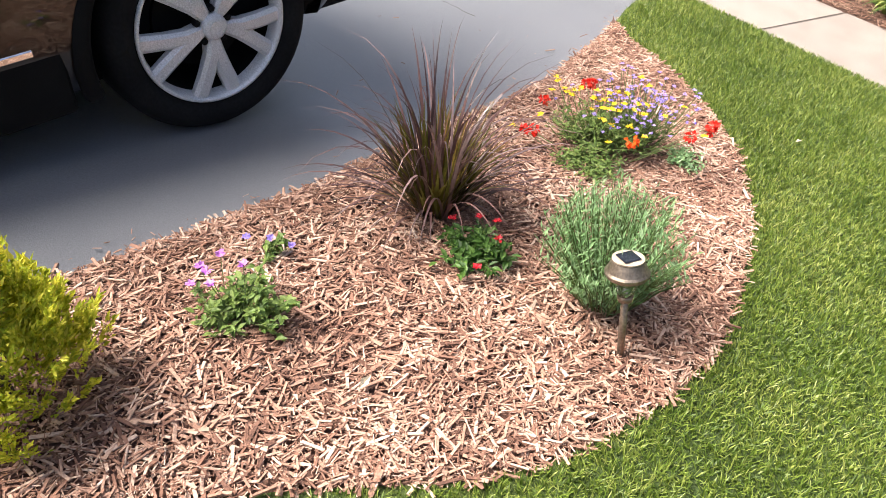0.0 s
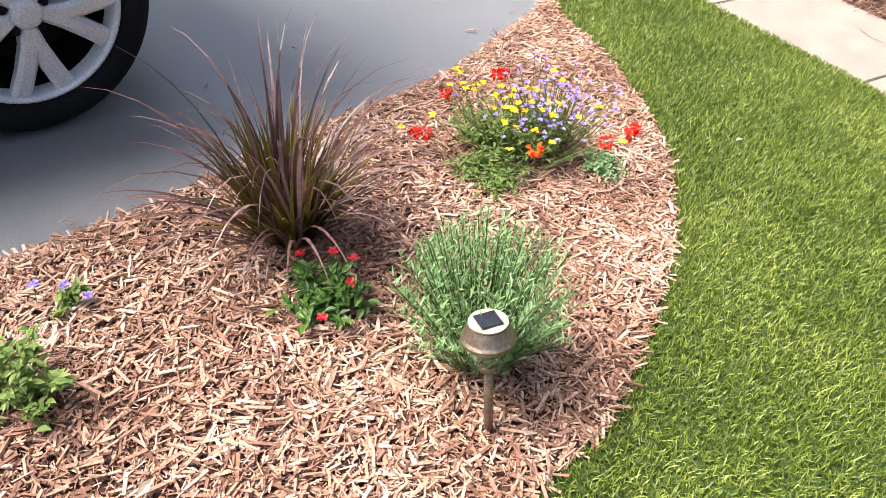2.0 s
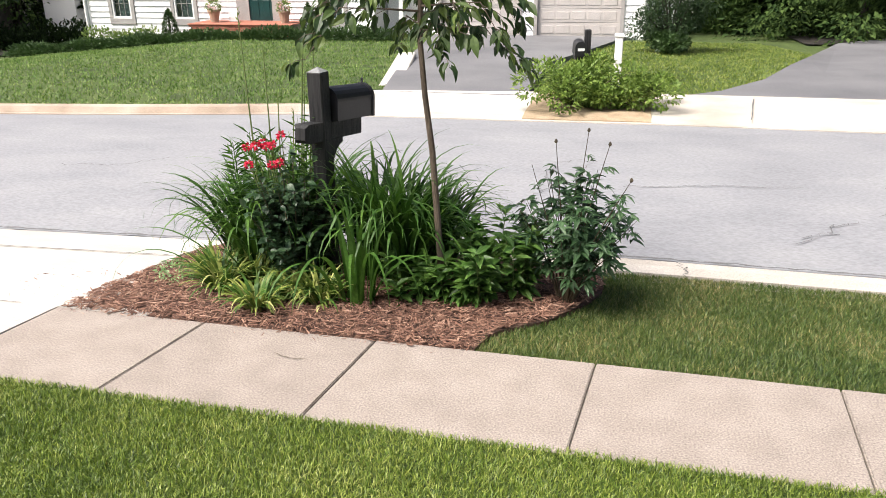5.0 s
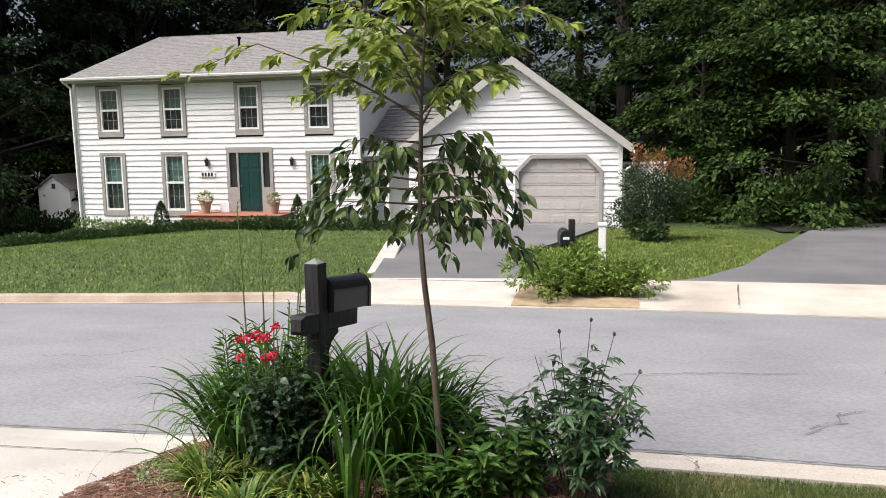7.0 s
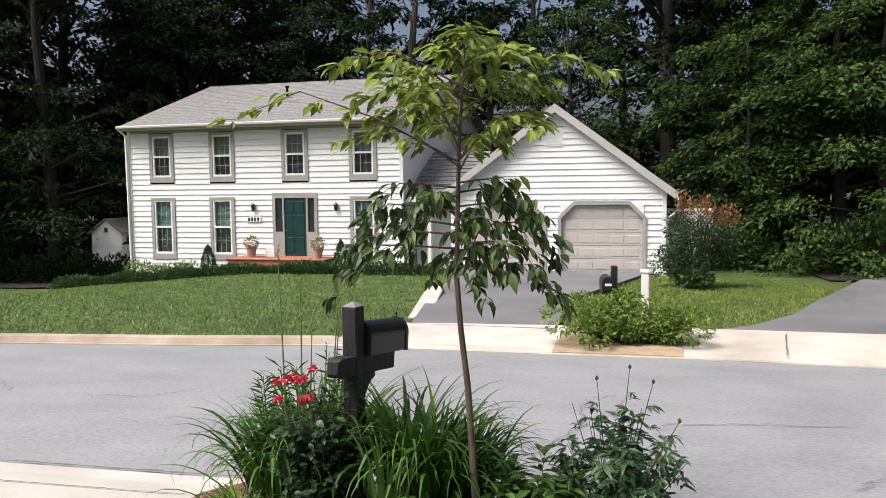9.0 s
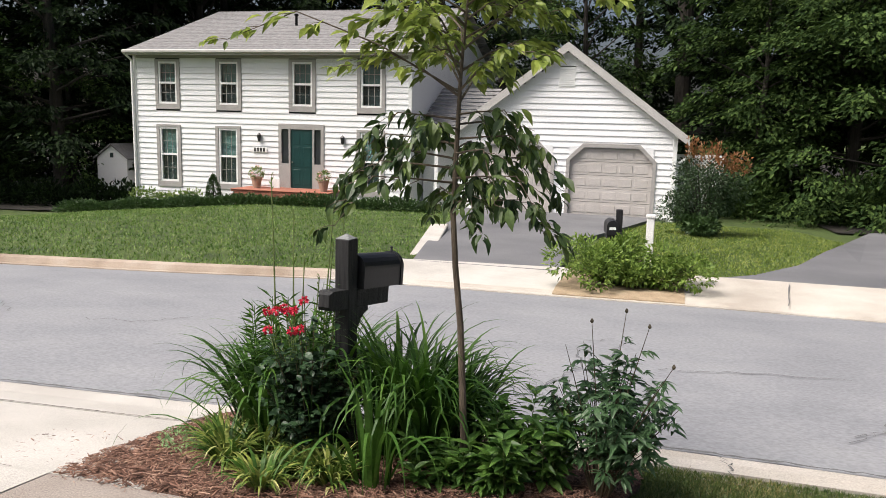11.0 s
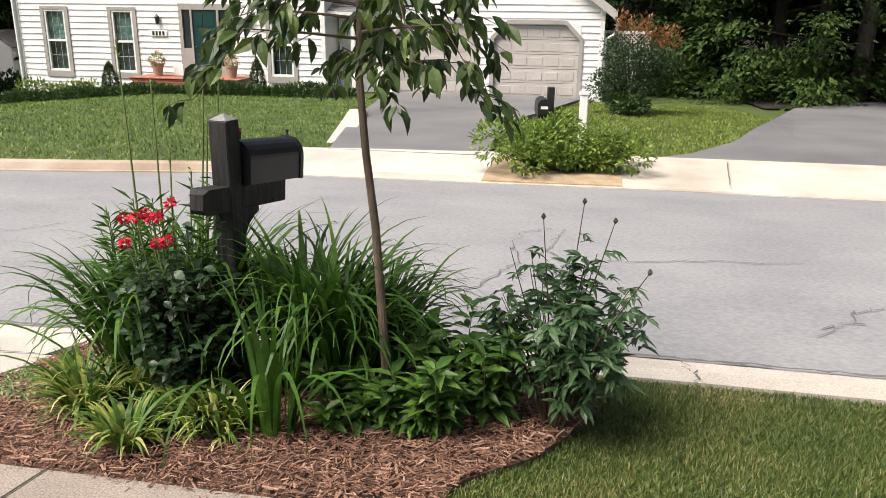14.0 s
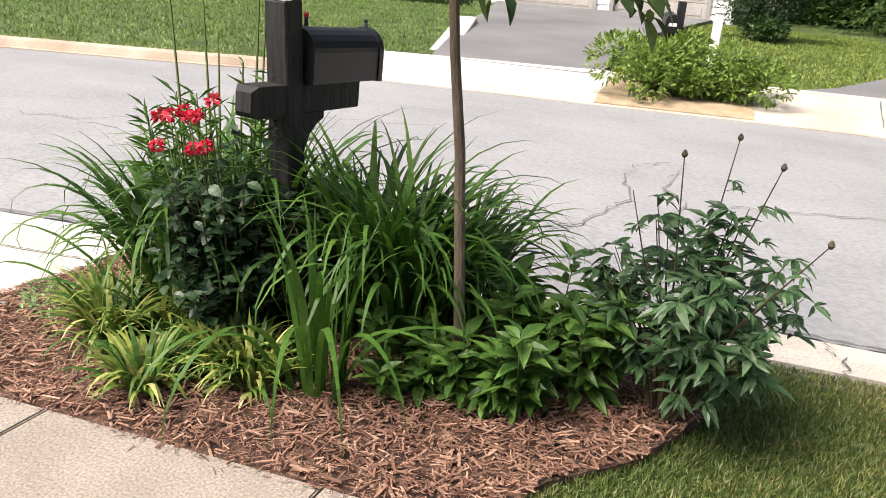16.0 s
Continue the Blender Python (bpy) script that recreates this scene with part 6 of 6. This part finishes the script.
for p, d in zip(P2, D2):
    cloud("rusty_shoot", leafcloud(p, d, 0.12, 0.4, 0.2), LF_RUST, g, "rust coloured new shoot")

g = thing("lattice_fence", pose(1.1, 32, -1.0), "white lattice fence panel beside the garage", "fence")
bm = bmesh.new()
for x in (-0.75, 0.75):
    box(bm, x - 0.06, x + 0.06, -0.05, 0.05, 0, 1.95)
box(bm, -0.69, 0.69, -0.04, 0.04, 1.85, 1.95), box(bm, -0.69, 0.69, -0.04, 0.04, 0.5, 0.58)
part("frame", bm, WHITE, g)
for s in (-1, 1):
    for i in range(-7, 13):
        x0 = -0.69 + 0.13 * i
        p, q = Vector((x0, 0, 0.58)), Vector((x0 + 1.27, 0, 1.85))
        lo, hi = max(0, (-0.69 - x0) / 1.27), min(1, (0.69 - x0) / 1.27)
        if hi - lo < 0.03:
            continue
        a, b = p.lerp(q, lo), p.lerp(q, hi)
        if s < 0:
            a.x, b.x = -a.x, -b.x
        v, f = tube([a, b], [0.016, 0.016], 4)
        place("lath", data_mesh("lath", np.array(v) + [0, 0.02 * s, 0], f, WHITE), g)
part("solid_panel", boxbm(-0.69, 0.69, -0.03, 0.03, 0, 0.5), WHITE, g)

shed = thing("garden_shed", pose(-24.2, 33, -1.35) @ Matrix.Scale(0.72, 4), "small white garden shed among the trees", "shed")
solid("shed_body", [(-1.1, 0, -1.2), (1.1, 0, -1.2), (1.1, 0, 1.75), (0, 0, 2.5), (-1.1, 0, 1.75)], 2.4, SIDING, shed)
solid("roof_side", [(-1.3, -0.15, 1.64), (0, -0.15, 2.53), (0, -0.15, 2.63), (-1.3, -0.15, 1.74)], 2.7, SHINGLE, shed)
solid("roof_side", [(1.3, -0.15, 1.64), (1.3, -0.15, 1.74), (0, -0.15, 2.63), (0, -0.15, 2.53)], 2.7, SHINGLE, shed)
part("vent", boxbm(-0.12, 0.12, -0.03, -0.002, 1.75, 2.05), DARKROOM, shed)

far_car = thing("car", pose(8.4, 35.6, -1.5, 0, 0, 12), "dark parked car under the trees", "car")
bm = bmesh.new()
prof = [(-2.2, 0.3), (-2.2, 0.75), (-1.3, 0.9), (-0.7, 1.4), (0.9, 1.42), (1.6, 0.95), (2.2, 0.85), (2.25, 0.3)]
a = [bm.verts.new((-0.85, y, z)) for y, z in prof]
b = [bm.verts.new((0.85, y, z)) for y, z in prof]
bm.faces.new(a), bm.faces.new(b[::-1])
for i in range(8):
    bm.faces.new((a[i], b[i], b[(i + 1) % 8], a[(i + 1) % 8]))
bmesh.ops.recalc_face_normals(bm, faces=bm.faces)
bmesh.ops.bevel(bm, geom=bm.edges[:], offset=0.06, segments=2, affect="EDGES")
part("body", bm, PAINT, far_car)
for x in (-0.78, 0.78):
    for y in (-1.4, 1.4):
        w = part("wheel", lathe([(0.0, -0.1), (0.3, -0.1), (0.32, 0), (0.3, 0.1), (0.0, 0.1)], 18, "x"), RUBBER, far_car)
        w.location = (x, y, 0.32)
for y in (-0.3,):
    part("windscreen", boxbm(-0.87, 0.87, -0.5, 0.7, 0.98, 1.3), PANE, far_car)
part("headlight", boxbm(0.4, 0.75, -2.24, -2.18, 0.6, 0.72, bevel=0.02), WHITE, far_car)
part("headlight", boxbm(-0.75, -0.4, -2.24, -2.18, 0.6, 0.72, bevel=0.02), WHITE, far_car)
g = thing("garden_chair", pose(6.9, 35.0, -1.45, 0, 0, 20), "white slatted garden chair under the trees", "chair")
for x in (-0.25, 0.25):
    part("leg", boxbm(x - 0.03, x + 0.03, -0.25, -0.19, 0, 0.45), WHITE, g)
    part("leg", boxbm(x - 0.03, x + 0.03, 0.19, 0.25, 0, 0.95), WHITE, g)
for k in range(4):
    part("slat", boxbm(-0.22, 0.22, 0.20, 0.24, 0.5 + k * 0.12, 0.56 + k * 0.12), WHITE, g)
part("seat", boxbm(-0.28, 0.28, -0.25, 0.18, 0.40, 0.44), WHITE, g)

# ---------- woods ----------
def big_tree(h, r, m, seed, lean=0.0, low=0.25, clumps=95, per=150, leaf=(0.18, 0.42), bark=None, girth=1.0):
    """Crown of flat sprays of leaves on limbs; a tapered trunk."""
    rs = np.random.default_rng(seed)
    g = thing("tree", pose(0, 0, 0), "tall dark green deciduous tree in the woods", "tree", "woods behind the house")
    bark = bark or BARK_DARK
    G = girth * h
    cloud("trunk", tube([(0, 0, -0.5), (lean * 0.2, 0, h * 0.3), (lean * 0.6, 0.2, h * 0.6), (lean, 0, h * 0.95)], [0.020 * G, 0.015 * G, 0.010 * G, 0.003 * G], 9), bark, g)
    lim, P, D, S = [], [], [], []
    for i in range(clumps):
        s = rs.random()
        z = h * (low + (1 - low) * s)
        R = r * (1 - 0.75 * max(0, s - 0.35) ** 1.2) * rs.uniform(0.35, 1.0)
        a = rs.uniform(0, 6.28)
        c = np.array([lean * z / h + R * math.cos(a), R * math.sin(a), z])
        if i % 4 == 0:
            lim.append(([(lean * z / h, 0, z * 0.8), (c + [lean * z / h, 0, z * 0.8]) / 2, c], [0.005 * G, 0.003 * G, 0.001 * G], 5))
        out = np.array([math.cos(a), math.sin(a), 0])
        across = np.array([-math.sin(a), math.cos(a), 0])
        u, w = rs.uniform(-1, 1, per), rs.normal(0, 0.5, per)
        w *= 1 - 0.5 * np.abs(u)
        k = r * rs.uniform(0.16, 0.30)
        P.append(c + np.outer(u * k, out) + np.outer(w * k, across) + np.outer(-0.35 * k * (u + 0.3) ** 2 + rs.normal(0, 0.05 * r, per) * 0.5, [0, 0, 1]))
        D.append(np.outer(np.ones(per), out * 0.8 + np.array([0, 0, -0.35])) + np.outer(w, across) * 1.5)
        S.append(rs.uniform(*leaf, per))
    cloud("limb_work", tubes(lim), bark, g)
    cloud("crown", leafcloud(np.concatenate(P), np.concatenate(D), np.concatenate(S), 0.5, 0.12, 0.35), m, g)
    return g


BARK_GREY = mat("grey_bark", [(0.07, 0.06, 0.05), (0.15, 0.13, 0.11)], 3, 0.95, 0.8, 12, stretch=(2, 2, 0.4), dist=0.05)
# Tall kinds carry shade in their near-black leaves; edge kinds use the lighter copy.
kinds = [big_tree(17, 4.8, LF_FOREST_SHADE, 11, 0.5, 0.14), big_tree(20, 5.4, LF_FOREST_SHADE, 12, -0.8, 0.18), big_tree(13, 4.4, LF_FOREST2, 13, 0.3, 0.05, 85, 190, (0.13, 0.28)), big_tree(8.5, 3.6, LF_FOREST2, 14, 0.0, 0.03, 75, 190, (0.12, 0.25)), big_tree(19, 4.2, LF_FOREST_SHADE, 15, 1.2, 0.42, 45, 130, bark=BARK_GREY, girth=0.8)]
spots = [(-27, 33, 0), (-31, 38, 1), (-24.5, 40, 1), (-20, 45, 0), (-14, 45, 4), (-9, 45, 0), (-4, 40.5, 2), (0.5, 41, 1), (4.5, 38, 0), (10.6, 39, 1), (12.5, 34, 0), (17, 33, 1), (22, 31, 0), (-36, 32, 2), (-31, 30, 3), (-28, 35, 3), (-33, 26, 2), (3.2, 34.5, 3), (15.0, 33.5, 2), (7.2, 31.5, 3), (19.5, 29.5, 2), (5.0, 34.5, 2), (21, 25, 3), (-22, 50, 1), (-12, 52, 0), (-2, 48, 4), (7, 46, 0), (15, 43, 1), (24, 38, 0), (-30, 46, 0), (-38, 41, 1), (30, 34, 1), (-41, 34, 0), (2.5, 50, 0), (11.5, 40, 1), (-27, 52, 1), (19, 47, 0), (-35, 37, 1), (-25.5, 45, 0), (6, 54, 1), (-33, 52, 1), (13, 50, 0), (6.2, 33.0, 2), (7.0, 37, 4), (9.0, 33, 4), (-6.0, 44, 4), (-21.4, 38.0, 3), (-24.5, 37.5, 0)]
for i, (x, y, k) in enumerate(spots):
    s = 0.85 + 0.35 * rng.random()
    m = pose(x, y, land(x, min(y, 36)) - 0.2, 0, 0, rng.uniform(0, 360)) @ Matrix.Scale(s, 4)
    t = copy_thing(kinds[k], m)
    t.matrix_basis = m
for k, (x, y) in zip(kinds, ((-46, 46), (34, 44), (28, 28), (-37, 27), (-17, 46))):
    k.matrix_basis = pose(x, y, -1.4)
leafy_row("undergrowth", [(5.2, 30.2, -1.1), (6.8, 31.2, -1.1), (8.0, 33.5, -1.2)], 3500, (1.2, 1.0, 1.7), 0.2, LF_FOREST2, "dark green undergrowth at the edge of the woods", "shrubs")
leafy_row("undergrowth", [(2.4, 31, -1.1), (3.4, 32.5, -1.2), (4.6, 34, -1.3)], 2600, (1.0, 0.9, 1.8), 0.2, LF_FOREST2, "leafy green undergrowth beside the lattice fence", "shrubs")
leafy_row("undergrowth", [(3.5, 39, -1.5), (8, 38.6, -1.5), (14, 37.6, -1.5)], 4000, (1.5, 1.0, 2.2), 0.22, LF_FOREST_SHADE, "dark undergrowth behind the parked car", "shrubs")
leafy_row("undergrowth", [(-21.5, 31.5, -2.0), (-23.5, 30.5, -2.1), (-27, 30, -2.0), (-32, 26, -1.6), (-38, 22, -1.4)], 7000, (1.4, 1.0, 1.1), 0.2, LF_FOREST_SHADE, "dark green shrubs beside the far lawn", "shrubs")

# Leaf row added to stand in for deep shade between the trunks.
leafy_row("undergrowth", [(-22.5, 41.5, -2.0), (-28, 40.5, -2.1), (-36, 39, -2.0), (-44, 34, -1.6)], 9000, (2.2, 1.6, 5.0), 0.4, LF_FOREST_SHADE, "tall near-black leaf row added as the dark depth of the woods", "shrubs")

# ---------- cracks, specks ----------
def crack(name, pts, w, zf, m, jit=0.018):
    P = []
    for (x0, y0), (x1, y1) in zip(pts, pts[1:]):
        for s in np.linspace(0, 1, 9)[:-1]:
            P.append((x0 + (x1 - x0) * s + rng.normal(0, jit), y0 + (y1 - y0) * s + rng.normal(0, jit)))
    V, F = [], []
    for i, (x, y) in enumerate(P):
        d = np.array(P[min(i + 1, len(P) - 1)]) - np.array(P[max(i - 1, 0)])
        d = d / (np.linalg.norm(d) + 1e-9)
        ww = w * rng.uniform(0.4, 1.2)
        for s in (-1, 1):
            V.append((x - s * d[1] * ww / 2, y + s * d[0] * ww / 2, zf(x, y)))
    for i in range(len(P) - 1):
        F.append((2 * i, 2 * i + 1, 2 * i + 3, 2 * i + 2))
    return tagged(place(name, data_mesh(name, np.array(V), F, m)), "dark irregular crack in the paving", kind="structure")


def road_z(x, y):
    s = (y - near_kerb(x) + 0.02) / (far_kerb(x) - near_kerb(x) - 0.2)
    return float(-0.285 - 0.165 * s + 0.06 * math.sin(math.pi * max(0, min(1, s))) + 0.012)


for pts in ([(-0.75, 8.6), (-0.5, 9.2), (-0.55, 10.2), (-0.2, 10.6)], [(-0.2, 8.7), (-0.1, 9.3), (-0.25, 10.0), (-0.1, 10.5)], [(0.2, 9.5), (0.9, 9.7), (1.9, 9.75)], [(1.5, 8.3), (1.75, 8.5), (1.8, 8.75), (2.1, 8.85)], [(2.2, 9.0), (2.6, 9.5), (2.5, 10.1)], [(-5.5, 9.2), (-4.9, 9.3), (-4.5, 9.7)], [(-3.8, 10.5), (-3.2, 10.4), (-2.2, 10.7)], [(-7.5, 9.6), (-6.9, 9.5), (-6.4, 9.1)]):
    crack("crack", pts, 0.011, road_z, CRACK, 0.03)
crack("crack", [(0.62, 7.27), (0.66, 7.45), (0.6, 7.7)], 0.010, lambda x, y: -0.19 if y < 7.42 else -0.25, CRACK)
crack("road_edge_seam", [(x, float(near_kerb(x)) + 0.015) for x in np.arange(-5, 5, 0.5)], 0.03, lambda x, y: -0.262, CRACK, 0.006)
crack("apron_joint", [(x, float(near_kerb(x)) - 0.545) for x in np.arange(-6, -2.5, 0.4)], 0.01, lambda x, y: -0.183, JOINT, 0.002)
crack("walk_joint", [(-6.0, 5.63), (-4.4, 5.63), (-2.76, 5.63)], 0.007, lambda x, y: 0.009, JOINT, 0.002)
crack("far_apron_joint", [(1.72, 13.2), (1.95, 14.95)], 0.016, lambda x, y: -0.37, CRACK, 0.004)
crack("twig", [(-1.35, 5.40), (-1.25, 5.37), (-1.16, 5.38)], 0.004, lambda x, y: 0.006, STEM_DARK, 0.003)
crack("twig", [(-2.9, 3.15), (-2.6, 3.2)], 0.006, lambda x, y: float(yard_z(y)) - 0.036, STEM_DARK, 0.004)
